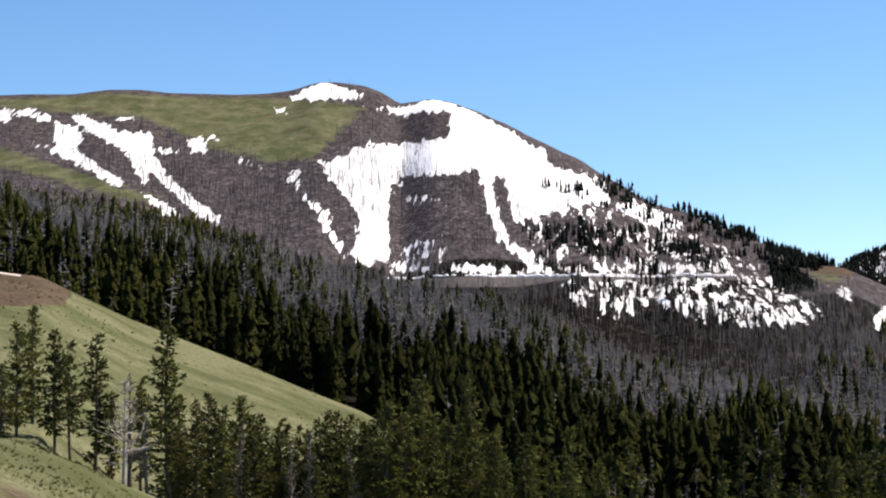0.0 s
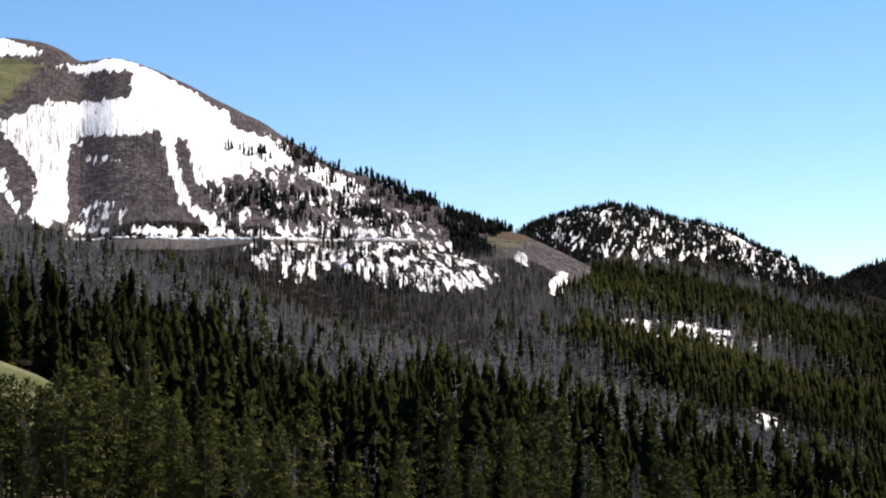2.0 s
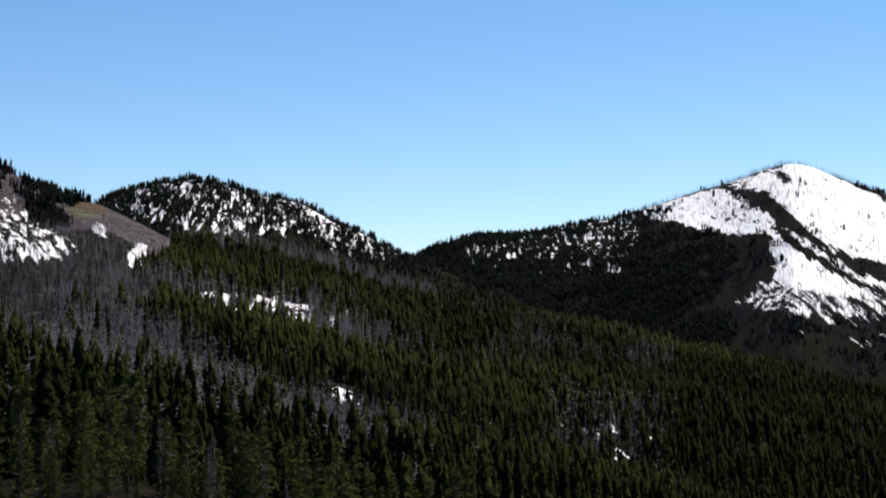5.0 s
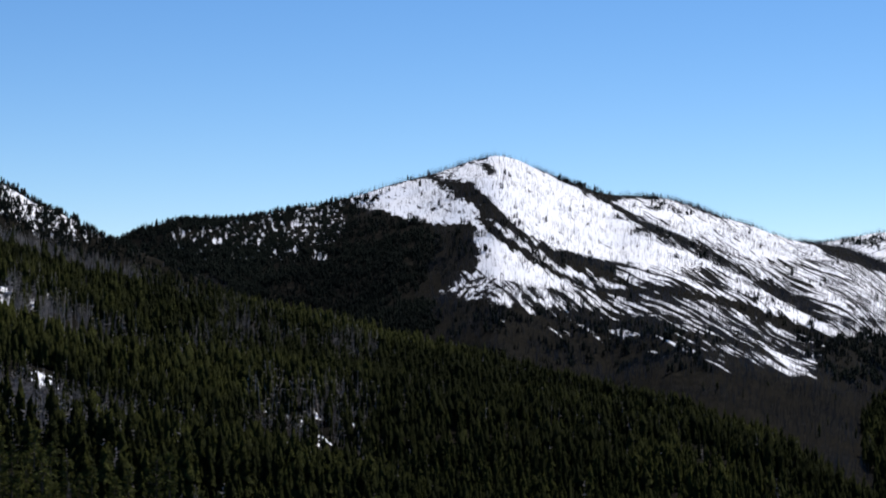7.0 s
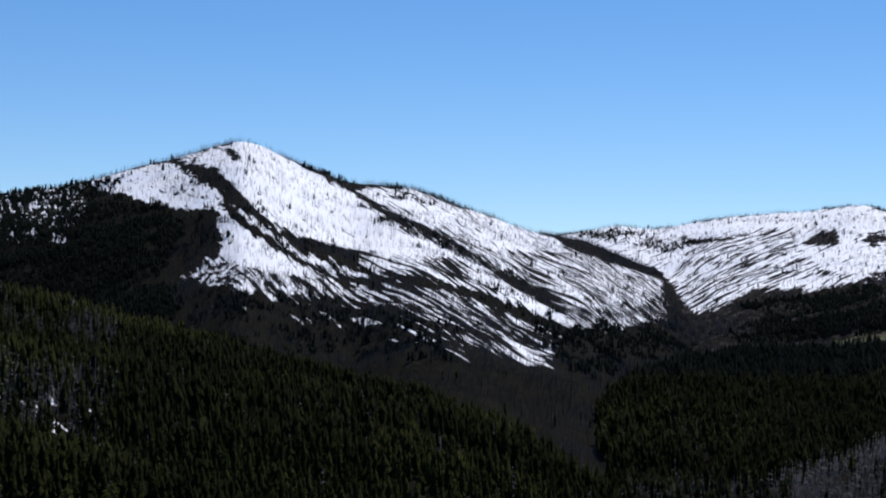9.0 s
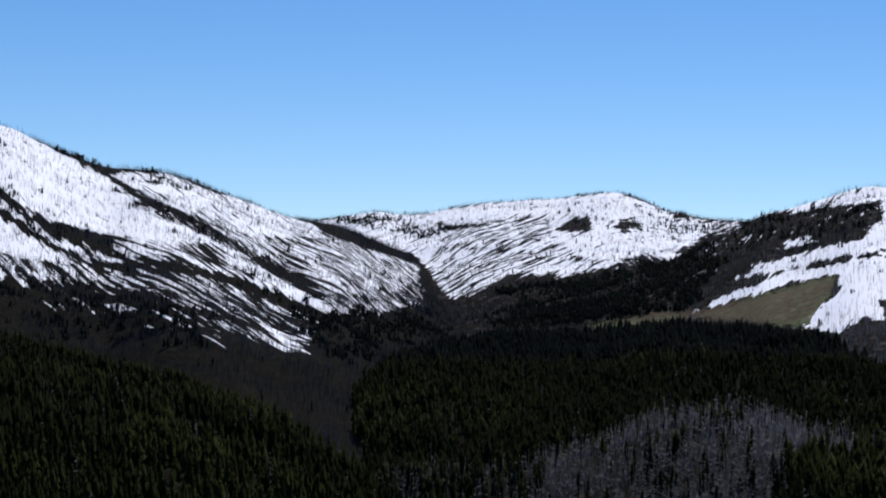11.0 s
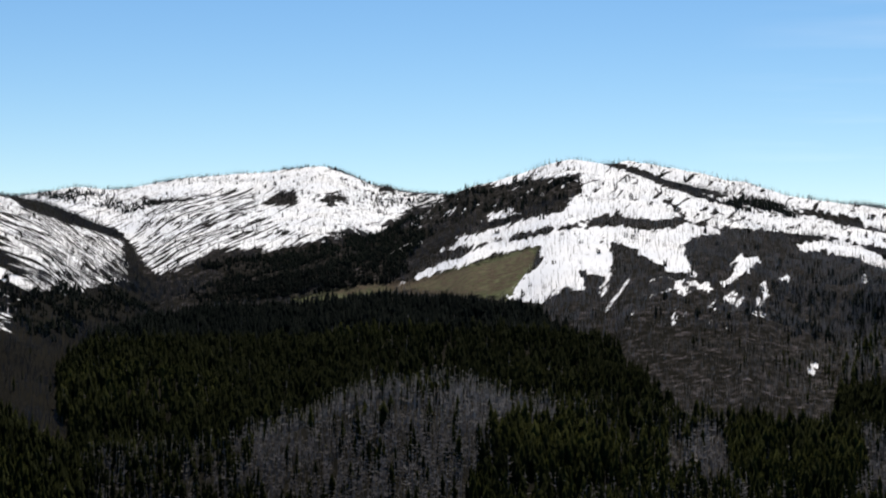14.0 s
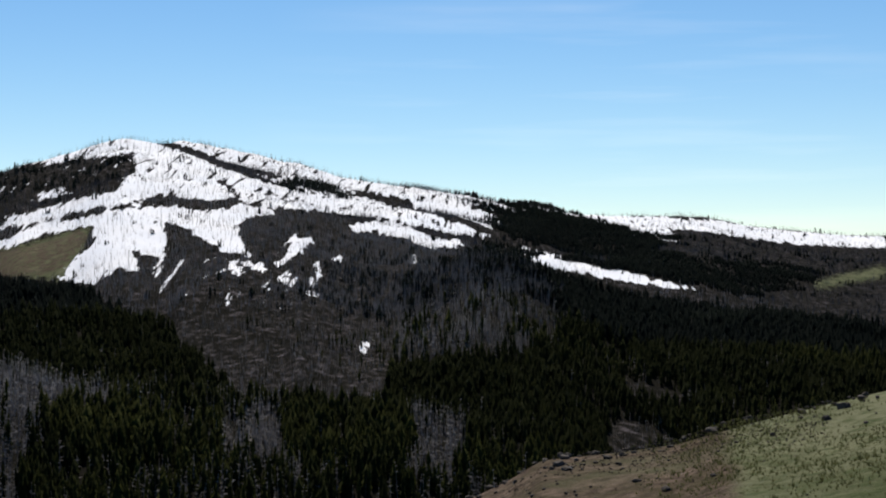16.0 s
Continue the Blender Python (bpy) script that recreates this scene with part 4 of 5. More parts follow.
    ('bench forest_slope lower_bench', 0.2, 0.8, [(18.13, -18.3), (19.05, -19.6), (19.79, -27.8), (19.70, -35.6), (18.37, -28.6)]),
    ('east_mountain east_forest grey_knoll', 0.35, 3.4, [(64.07, -6.3), (67.42, 5.9), (69.91, -1.0), (71.22, -28.6), (71.54, -54.7), (69.08, -54.0), (68.08, -69.3), (64.90, -83.0), (63.56, -70.6), (63.22, -35.1)]),
]



def outline_distance(a, z, far, outline):
    """Metres inside (positive) or outside (negative) of an outline of bearings and heights on a face that far away."""
    k = radians(1) * far
    px, py = a * k, z
    best, inside = np.full(a.shape, 1e9), np.zeros(a.shape, bool)
    pts = [(b * k, h) for b, h in outline]
    for (x0, y0), (x1, y1) in zip(pts, pts[1:] + pts[:1]):
        ex, ey = x1 - x0, y1 - y0
        t = np.clip(((px - x0) * ex + (py - y0) * ey) / (ex * ex + ey * ey + 1e-9), 0, 1)
        best = np.minimum(best, np.hypot(px - x0 - t * ex, py - y0 - t * ey))
        if y0 != y1:
            inside ^= ((y0 > py) != (y1 > py)) & (px < ex * (py - y0) / (y1 - y0) + x0)
    return np.where(inside, best, -best)


def patch_weight(a, d, z, kind, patches, column=1, soft=0.002):
    out = np.zeros(a.shape)
    for ridges, *values, outline in patches:
        lo, hi = min(p[0] for p in outline) - 0.5, max(p[0] for p in outline) + 0.5
        m = np.isin(kind, [NAMES.index(r) for r in ridges.split()]) & (a > lo) & (a < hi)
        if m.any():
            far = float(np.mean(d[m]))
            w = smoothstep(-soft * far * 0.8, soft * far * 0.6, outline_distance(a[m], z[m], far, outline)) * values[column - 1]
            out[m] = np.maximum(out[m], w)
    return out


def ground_cover(a, d, z, kind):
    """Weights of snow, grass, soil, brush and of streaks that run down to the east or to the west."""
    x, y = d * np.sin(np.radians(a)), d * np.cos(np.radians(a))
    on = lambda *names: np.isin(kind, [NAMES.index(n) for n in names])
    snow = patch_weight(a, d, z, kind, SNOW)
    snow = snow * (1 - patch_weight(a, d, z, kind, BARE_ROCK))
    grass = patch_weight(a, d, z, kind, MEADOWS, 1, 0.012)
    grass = np.where(on("near_knoll", "left_spur", "rocky_spur") | (kind < 0), 1.0, grass)
    dirt = patch_weight(a, d, z, kind, SOIL)
    scuffed = smoothstep(0.5, 0.68, fractal(x, y, 14, 4, 71))
    dirt = np.where(on("rocky_spur"), np.maximum(dirt, (0.62 + 0.3 * scuffed) * smoothstep(78, 75.5, a)), dirt)
    dirt = np.where(on("near_knoll"), np.maximum(dirt, 0.5 * scuffed), dirt)
    upland = on("left_mountain") & (a < 1.5)
    dirt = np.where(upland, np.maximum(dirt, 0.4 * smoothstep(205, 240, z)), dirt)
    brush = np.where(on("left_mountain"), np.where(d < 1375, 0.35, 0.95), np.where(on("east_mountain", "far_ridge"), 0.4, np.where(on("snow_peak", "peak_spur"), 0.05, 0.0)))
    streak = np.where(on("snow_peak", "peak_spur"), smoothstep(31, 34, a), 0.0)
    drift = np.where(on("far_ridge", "east_mountain"), 0.9, 0.0)
    return snow, grass, dirt, brush, streak, drift


# ---- the ground: one sheet round the lookout ----
bearings = np.concatenate([np.arange(-146, -16, 2.5), np.arange(-16, 84, 0.17), np.arange(84, 214.1, 2.5)])
reaches = np.concatenate([[0.0, 1.5], np.geomspace(3, 130, 45)[:-1], np.geomspace(130, 4900, 320)])


def build_ground():
    A, D = np.meshgrid(bearings, reaches, indexing="ij")
    Z, K = ground_height(A, D)
    na, nd = A.shape
    X, Y = D * np.sin(np.radians(A)), D * np.cos(np.radians(A))
    cover = ground_cover(A.ravel(), D.ravel(), Z.ravel(), K.ravel())
    me = bpy.data.meshes.new("ground")
    i = np.arange(na * nd).reshape(na, nd)
    quads = np.stack([i[:-1, :-1], i[1:, :-1], i[1:, 1:], i[:-1, 1:]], -1).reshape(-1, 4)[:, ::-1]
    fill_mesh(me, np.stack([X, Y, Z], -1).reshape(-1, 3), quads)
    for name, w in zip(("snow", "grass", "dirt", "brush", "streak", "drift"), cover):
        me.attributes.new(name, "FLOAT", "POINT").data.foreach_set("value", w.astype(np.float32))
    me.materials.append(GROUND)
    ob = tagged(new("ground", me), "mountain land with snowfields, meadows and forest floor", "ground", kind="structure")
    return ob, A, D, Z, K


def fill_mesh(me, verts, faces, smooth=True):
    faces = np.asarray(faces)
    n = faces.shape[1]
    me.vertices.add(len(verts))
    me.vertices.foreach_set("co", np.asarray(verts, np.float32).ravel())
    me.loops.add(faces.size)
    me.loops.foreach_set("vertex_index", faces.astype(np.int32).ravel())
    me.polygons.add(len(faces))
    me.polygons.foreach_set("loop_start", np.arange(0, faces.size, n, dtype=np.int32))
    me.polygons.foreach_set("use_smooth", np.full(len(faces), smooth))
    me.update(calc_edges=True)


ground, GA, GD, GZ, GK = build_ground()
# ---- woods ----
# conifers and dead trunks to every 100 square metres
STANDS = {"forest_slope": (4.6, 0.9), "left_mountain": (0.0, 4.0), "bench": (5.0, 0.3), "lower_bench": (5.2, 0.2), "wooded_hill": (1.9, 0.4),
          "snow_peak": (0.02, 4.0), "peak_spur": (0.02, 4.0), "far_ridge": (0.04, 3.0), "east_mountain": (0.02, 3.0), "dark_hill": (4.0, 0.1),
          "grey_knoll": (4.0, 1.4), "east_forest": (4.8, 0.1), "left_spur": (0, 0), "near_knoll": (0, 0), "rocky_spur": (0, 0)}


def stand_density(a, d, z, kind):
    x, y = d * np.sin(np.radians(a)), d * np.cos(np.radians(a))
    live, dead = np.zeros(a.shape), np.zeros(a.shape)
    for n, name in enumerate(NAMES):
        m = kind == n
        live[m], dead[m] = STANDS[name]
    clump, grove = fractal(x, y, 160, 3, 51), fractal(x, y, 45, 3, 61)
    on = lambda *names: np.isin(kind, [NAMES.index(n) for n in names])
    # a belt of beetle-killed wood along the top of the near forest
    edge = along(a, RIDGES["forest_slope"]["crest"], 1)
    belt = np.where(on("forest_slope"), smoothstep(0.34, 0.54, d / edge + 0.7 * (clump - 0.5)) * smoothstep(-10, -4, a) * smoothstep(24, 18, a), 0)
    killed = np.where(on("forest_slope", "bench", "lower_bench"), smoothstep(0.52, 0.62, clump) * smoothstep(27, 21, a), 0)
    killed = np.maximum(killed, np.where(on("bench"), smoothstep(13.5, 11, a), 0))
    killed = np.maximum(killed, belt)
    live, dead = live * (1 - 0.9 * killed), dead + killed * 6.0
    lower = on("left_mountain") & (d < 1375)
    dead = np.where(lower, 7.5, dead)
    mottled = on("grey_knoll")
    thick = smoothstep(0.42, 0.6, clump)
    live, dead = np.where(mottled, live * (0.45 + 1.2 * thick), live), np.where(mottled, dead * (1.3 - 1.2 * thick), dead)
    snow = patch_weight(a, d, z, kind, SNOW)
    meadow = patch_weight(a, d, z, kind, MEADOWS)
    dead = np.where(on("left_mountain"), dead * np.where(snow > 0.7, 1.8, 1), dead)
    dead = np.where(on("snow_peak", "far_ridge", "east_mountain") & (snow > 0.5), dead * 0.35, dead)
    # the stands below the snow are thicker
    thicket = on("snow_peak", "peak_spur", "east_mountain") & (snow < 0.2)
    live, dead = np.where(thicket, live + 0.06 * smoothstep(0.52, 0.66, clump), live), dead
    # towards the east the near slope is nearly all green
    dead = np.where(on("forest_slope"), dead * (1 - 0.75 * smoothstep(20, 27, a)), dead)
    plain = on("left_mountain") * smoothstep(0.8, 0.95, snow) * smoothstep(-1.6, 0.6, a) * smoothstep(180, 205, z)
    dead = dead * (1 - 0.94 * plain)
    open_ground = np.clip(1 - 1.6 * meadow, 0, 1)
    crest = along(a, RIDGES["left_mountain"]["crest"], 2)
    dead = np.where(on("left_mountain"), dead * smoothstep(crest - 8, crest - 45, z) * np.where(a < 0, 1 - 0.8 * smoothstep(215, 255, z), 1), dead)
    far_side = on("east_mountain") * smoothstep(67, 70, a)
    live, dead = live * (1 + 0.8 * far_side), dead * (1 - 0.6 * far_side)
    # the woods end in ragged edges
    ragged = np.where(d > 1500, 1.0, 0.7)
    wa, wz = a + ragged * 2.2 * (fractal(x, y, 70, 4, 81) - 0.5), z + ragged * 45 * (fractal(x, y, 55, 4, 82) - 0.5)
    for column, store in ((1, live), (2, dead)):
        w = patch_weight(wa, d, wz, kind, WOODS, column, 0.0008)
        inside = patch_weight(wa, d, wz, kind, [(r, 1, 1, o) for r, _, _, o in WOODS], 1, 0.0008) > 0.5
        store[inside] = w[inside]
    vary = 0.35 + 1.3 * smoothstep(0.3, 0.65, grove)
    return live * open_ground * vary, dead * open_ground * vary


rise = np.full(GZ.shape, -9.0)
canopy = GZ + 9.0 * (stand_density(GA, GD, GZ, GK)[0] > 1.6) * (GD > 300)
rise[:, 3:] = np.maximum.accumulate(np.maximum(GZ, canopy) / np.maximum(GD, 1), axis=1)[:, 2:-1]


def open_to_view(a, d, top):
    """Whether something of that height above the sea of land shows from the camera, not behind a nearer ridge."""
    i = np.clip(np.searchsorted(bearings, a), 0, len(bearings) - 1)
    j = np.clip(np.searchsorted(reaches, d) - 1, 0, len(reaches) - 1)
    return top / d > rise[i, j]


def near_edge(a):
    """How far off the near wood begins."""
    return 192 + 7 * np.clip(np.asarray(a) - 2, 0, 18)


def scatter(lo, hi, cell, seed):
    """Random spots, one to every cell of that many square metres, over the bearings in view; those hidden from the
    camera are dropped.
    """
    rng = np.random.default_rng(seed)
    n = int(radians(100) * (hi * hi - lo * lo) / 2 / cell)
    a = rng.uniform(-16, 84, n)
    d = np.sqrt(rng.uniform(lo * lo, hi * hi, n))
    z, kind = ground_height(a, d)
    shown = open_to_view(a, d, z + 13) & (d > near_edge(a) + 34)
    a, d, z, kind = a[shown], d[shown], z[shown], kind[shown]
    n = len(a)
    live, dead = stand_density(a, d, z, kind)
    pick = rng.uniform(0, 1, n) * 100 / cell
    is_live, is_dead = pick < live, (pick >= live) & (pick < live + dead)
    return rng, a, d, z, kind, is_live, is_dead


def conifer_shape(rng, tiers, sides, trees=1):
    """A conifer of unit height: tiers of drooping boughs with ragged rims, widest below the middle; or a knot of several."""
    verts, faces = [], []
    for t in range(trees):
        full, tall = rng.uniform(0.08, 0.135), 1.0 if t == 0 else rng.uniform(0.55, 0.95)
        away, round_by = (0.0 if t == 0 else rng.uniform(0.18, 0.42)), rng.uniform(0, 6.28)
        ox, oy = away * math.cos(round_by), away * math.sin(round_by)
        lean = rng.normal(0, 0.012, 2)
        for n in range(tiers):
            low, top = 0.04 + 0.9 * n / tiers, min(1.0, 0.1 + 0.9 * (n + 1.75) / tiers)
            reach = full * (1 - (n / tiers) ** 2.2) ** 0.8 * rng.uniform(0.85, 1.15) + 0.008
            b = len(verts)
            verts.append((ox + lean[0] * top, oy + lean[1] * top, top * tall))
            turn = rng.uniform(0, 6.28)
            for k in range(sides):
                an = turn + 6.283 * (k + rng.uniform(-0.25, 0.25)) / sides
                r = reach * rng.uniform(0.3 if sides > 7 else 0.45, 1.5 if sides > 7 else 1.35)
                verts.append((ox + r * math.cos(an), oy + r * math.sin(an), tall * max(0.0, low + rng.uniform(-0.7, 0.7) * (1.0 if sides > 7 else 0.5) / tiers)))
                faces.append((b, b + 1 + k, b + 1 + (k + 1) % sides))
        # loose boughs that break the outline
        for n in range(36 if sides > 7 else 0):
            h, an = rng.uniform(0.1, 0.96), rng.uniform(0, 6.28)
            r, w = full * (1 - h ** 2.2) ** 0.8 * rng.uniform(1.0, 1.7) + 0.012, rng.uniform(0.008, 0.02)
            b, c, si = len(verts), math.cos(an), math.sin(an)
            verts += [(0.3 * r * c - w * si, 0.3 * r * si + w * c, h + 0.02), (0.3 * r * c + w * si, 0.3 * r * si - w * c, h), (r * c, r * si, h - rng.uniform(0.0, 0.045))]
            faces.append((b, b + 1, b + 2))
    return np.array(verts), np.array(faces)


def bare_trunk(rng, arms, thick=0.014, blade=0.02):
    """A dead trunk of unit height with the ends of its boughs."""
    lean = rng.normal(0, 0.07, 2)
    verts = [(thick * math.cos(2.094 * k), thick * math.sin(2.094 * k), -0.05) for k in range(3)]
    verts.append((lean[0], lean[1], 1.0))
    faces = [(0, 1, 3), (1, 2, 3), (2, 0, 3)]
    for _ in range(arms):
        h, an = rng.uniform(0.2, 0.97), rng.uniform(0, 6.28)
        r = 0.13 * (1.1 - h ** 2) * rng.uniform(0.4, 1.3)
        b = len(verts)
        mx, my = lean * h
        verts += [(mx, my, h - blade), (mx, my, h + blade), (mx + r * math.cos(an), my + r * math.sin(an), h + r * rng.uniform(-0.4, 0.6))]
        faces.append((b, b + 1, b + 2))
    return np.array(verts), np.array(faces)


def stand(name, label, shapes, x, y, z, height, wide, rng, material, lift=0.0):
    """Many trees as one mesh of kind stuff."""
    verts, faces, tones, base = [], [], [], 0
    which = rng.integers(0, len(shapes), len(x))
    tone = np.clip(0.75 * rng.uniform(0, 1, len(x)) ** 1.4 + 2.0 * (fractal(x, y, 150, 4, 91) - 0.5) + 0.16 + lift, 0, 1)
    turn = rng.uniform(0, 6.28, len(x))
    for s, (v, f) in enumerate(shapes):
        m = np.flatnonzero(which == s)
        if not len(m):
            continue
        c, sn = np.cos(turn[m])[:, None], np.sin(turn[m])[:, None]
        hx, w = height[m][:, None], (height[m] * wide[m])[:, None]
        vx = (v[:, 0] * c - v[:, 1] * sn) * w + x[m][:, None]
        vy = (v[:, 0] * sn + v[:, 1] * c) * w + y[m][:, None]
        vz = v[:, 2] * hx + z[m][:, None]
        verts.append(np.stack([vx, vy, vz], -1).reshape(-1, 3))
        faces.append((f[None] + (np.arange(len(m)) * len(v))[:, None, None] + base).reshape(-1, 3))
        tones.append(np.repeat(tone[m], len(v)))
        base += len(m) * len(v)
    me = bpy.data.meshes.new(name)
    fill_mesh(me, np.concatenate(verts), np.concatenate(faces), smooth="conifer" in name)
    me.attributes.new("tone", "FLOAT", "POINT").data.foreach_set("value", np.concatenate(tones).astype(np.float32))
    me.materials.append(material)
    return tagged(new(name, me), label, "forest", kind="stuff")


def plant_band(lo, hi, cell, seed, live_shapes, dead_shapes, where):
    rng, a, d, z, kind, is_live, is_dead = scatter(lo, hi, cell, seed)
    x, y = d * np.sin(np.radians(a)), d * np.cos(np.radians(a))
    height = np.clip(rng.normal(12.2, 3.9, len(a)), 3.5, 21)
    high = np.isin(kind, [NAMES.index(n) for n in ("left_mountain", "snow_peak", "far_ridge", "east_mountain", "peak_spur", "wooded_hill")])
    shoulder = np.isin(kind, [NAMES.index("left_mountain")]) & (a > 4.5)
    height = np.where(high & ~shoulder, height * 0.72, height * np.where(shoulder, 0.62, 1))
    height = np.where(np.isin(kind, [NAMES.index(n) for n in ("wooded_hill", "snow_peak", "peak_spur", "far_ridge", "east_mountain")]), height * 0.8, height)
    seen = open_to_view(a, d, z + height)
    on = lambda *names: np.isin(kind, [NAMES.index(n) for n in names])
    # mountain trunks take the dead wood with backlit dark put into its colour
    mountain = on("snow_peak", "peak_spur", "far_ridge") | (on("left_mountain") & (d > 1400)) | (on("east_mountain") & (d > 2500))
    # Backlight painted into needle tone: darker on dark_hill, east_forest and eastern slopes, benches.
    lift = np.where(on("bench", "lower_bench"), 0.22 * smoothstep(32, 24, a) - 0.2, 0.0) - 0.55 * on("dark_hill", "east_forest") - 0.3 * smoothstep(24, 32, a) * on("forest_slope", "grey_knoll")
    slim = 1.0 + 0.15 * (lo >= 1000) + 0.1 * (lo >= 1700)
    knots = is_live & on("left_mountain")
    sets = [("conifer_forest", f"dense dark green conifer forest on {where}", is_live & seen & ~knots, live_shapes, NEEDLES_HAZED if lo >= 1700 else NEEDLES_MIDDLE, slim),
            ("conifer_clumps", f"dark knots of small conifers above {where}", knots & seen, KNOTS, NEEDLES_HAZED, 1.2),
            ("dead_forest", f"grey dead standing trunks on {where}", is_dead & seen & ~mountain, dead_shapes, DEAD_FAR if lo >= 1000 else DEAD_NEAR, 1.0),
            ("burnt_forest", f"thin dark bare trunks standing over {where}", is_dead & seen & mountain, dead_shapes, DEAD_BACKLIT, 1.0)]
    for name, label, m, shapes, material, wide in sets:
        if m.any():
            tall = height[m] * (0.95 if name.endswith("ed_forest") else 1.0)
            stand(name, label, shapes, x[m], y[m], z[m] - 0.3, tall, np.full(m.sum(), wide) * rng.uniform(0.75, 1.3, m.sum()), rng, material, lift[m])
            print(name, lo, hi, int(m.sum()), int(m.sum()) * len(shapes[0][1]))


shape_rng = np.random.default_rng(3)
FULL = [conifer_shape(shape_rng, 13, 8) for _ in range(10)]
MEDIUM = [conifer_shape(shape_rng, 6, 7) for _ in range(10)]
SMALL = [conifer_shape(shape_rng, 3, 5) for _ in range(10)]
KNOTS = [conifer_shape(shape_rng, 2, 4, 3) for _ in range(8)]
TINY = [conifer_shape(shape_rng, 2, 4, 2) for _ in range(6)]
BARE = [bare_trunk(shape_rng, 26, 0.013, 0.016) for _ in range(8)]
BARE_MIDDLE = [bare_trunk(shape_rng, 13, 0.015, 0.016) for _ in range(8)]
BARE_SMALL = [bare_trunk(shape_rng, 6, 0.016, 0.013) for _ in range(8)]
BARE_TINY = [bare_trunk(shape_rng, 2, 0.032, 0.015) for _ in range(5)]
plant_band(220, 560, 16, 101, FULL, BARE, "the near slope")
plant_band(560, 1000, 16, 102, MEDIUM, BARE_MIDDLE, "the slope across the hollow")
plant_band(1000, 1700, 11, 103, SMALL, BARE_SMALL, "the benches below the mountains")
plant_band(1700, 2600, 12, 104, KNOTS, BARE_TINY, "the hills across the valley")
plant_band(2600, 4600, 17, 105, TINY, BARE_TINY, "the far mountains")


# ---- things ----
def part(name, verts, faces, material, parent, label="", smooth=False):
    """Links a mesh of triangles or quads as one part under a thing."""
    me = bpy.data.meshes.new(name)
    me.from_pydata([tuple(map(float, v)) for v in verts], [], [tuple(map(int, f)) for f in faces])
    if smooth:
        me.polygons.foreach_set("use_smooth", [True] * len(me.polygons))
    me.materials.append(material)
    ob = new(name, me)
    ob.parent = parent
    if label:
        tagged(ob, label)
    return ob


def tube(verts, faces, points, radii, sides=6):
    """Adds a tapered limb along points."""
    base = len(verts)
    for n, (p, r) in enumerate(zip(points, radii)):
        q = Vector(points[min(n + 1, len(points) - 1)]) - Vector(points[max(n - 1, 0)])
        q = q.normalized() if q.length > 1e-6 else Vector((0, 0, 1))
        side = q.orthogonal().normalized()
        up = q.cross(side)
        for k in range(sides):
            an = 6.283 * k / sides
            verts.append(Vector(p) + side * (r * math.cos(an)) + up * (r * math.sin(an)))
    for n in range(len(points) - 1):
        for k in range(sides):
            a, b = base + n * sides + k, base + n * sides + (k + 1) % sides
            faces.append((a, b, b + sides, a + sides))
    faces.append(tuple(base + k for k in range(sides))[::-1])


def tuft(verts, faces, centre, way, size, rng):
    """A needle tuft: blades fanned round the end of a twig."""
    side = way.orthogonal().normalized()
    up = way.cross(side)
    for k in range(3):
        an = rng.uniform(0, 6.28)
        out = (side * math.cos(an) + up * math.sin(an)) * rng.uniform(0.35, 0.8) + way * rng.uniform(0.2, 0.8)
        cross = out.cross(way + Vector((0.01, 0.02, 0.3))).normalized() * size * rng.uniform(0.12, 0.2)
        tip = centre + out * size * rng.uniform(0.8, 1.3)
        mid = centre + out * size * 0.55
        b = len(verts)
        verts += [centre - out * size * 0.3, mid + cross, tip, mid - cross]
        faces.append((b, b + 1, b + 2, b + 3))


def make_pine(rng, bare_foot, width, fill, needles, name, label, coarse=1.0):
    """A pine of unit height with trunk and crown."""
    tree = tagged(new(name), label, "tree", "pines of the near wood")
    tree.empty_display_size = 0.2
    tv, tf = [], []
    bend = [rng.uniform(-0.02, 0.02), rng.uniform(-0.02, 0.02)]
    axis = lambda h: Vector((bend[0] * math.sin(h * 3), bend[1] * math.sin(h * 2.4), h))
    tube(tv, tf, [axis(h) for h in (-0.03, 0.02, 0.3, 0.6, 0.85, 0.985)], [0.019, 0.0145, 0.0115, 0.008, 0.004, 0.001], 7)
    cv, cf = [], []
    h = bare_foot
    while h < 0.985:
        rel = (h - bare_foot) / (1 - bare_foot)
        reach = width * (0.45 + 0.55 * min(1, rel * 4)) * (1 - rel ** 2.0) ** 0.8 + 0.014
        if rng.random() < fill:
            an = rng.uniform(0, 6.28)
            r = reach * rng.uniform(0.45, 1.25)
            lift = rng.uniform(-0.35, 0.15) + 0.5 * rel
            way = Vector((math.cos(an), math.sin(an), lift)).normalized()
            root = axis(h)
            end = root + way * r
            tube(tv, tf, [root, root + way * r * 0.55 + Vector((0, 0, -0.008)), end], [0.0035, 0.0022, 0.0006], 3)
            n = max(2, int(r / (0.0165 * coarse)))
            for k in range(n):
                along_bough = (k + rng.uniform(0.4, 1.0)) / n
                spot = root + way * r * along_bough + Vector((rng.uniform(-1, 1), rng.uniform(-1, 1), rng.uniform(-0.5, 0.7))) * 0.014
                tuft(cv, cf, spot, way, 0.038 * coarse ** 0.7 * rng.uniform(0.75, 1.3), rng)
        h += rng.uniform(0.002, 0.0095) * coarse
    for _ in range(5):
        tuft(cv, cf, axis(0.97) + Vector((0, 0, rng.uniform(-0.02, 0.02))), Vector((0, 0, 1)), 0.02, rng)
    part("trunk", tv, tf, BARK, tree, "slim grey-brown bark trunk", True)
    part("crown", cv, cf, needles, tree)
    return tree


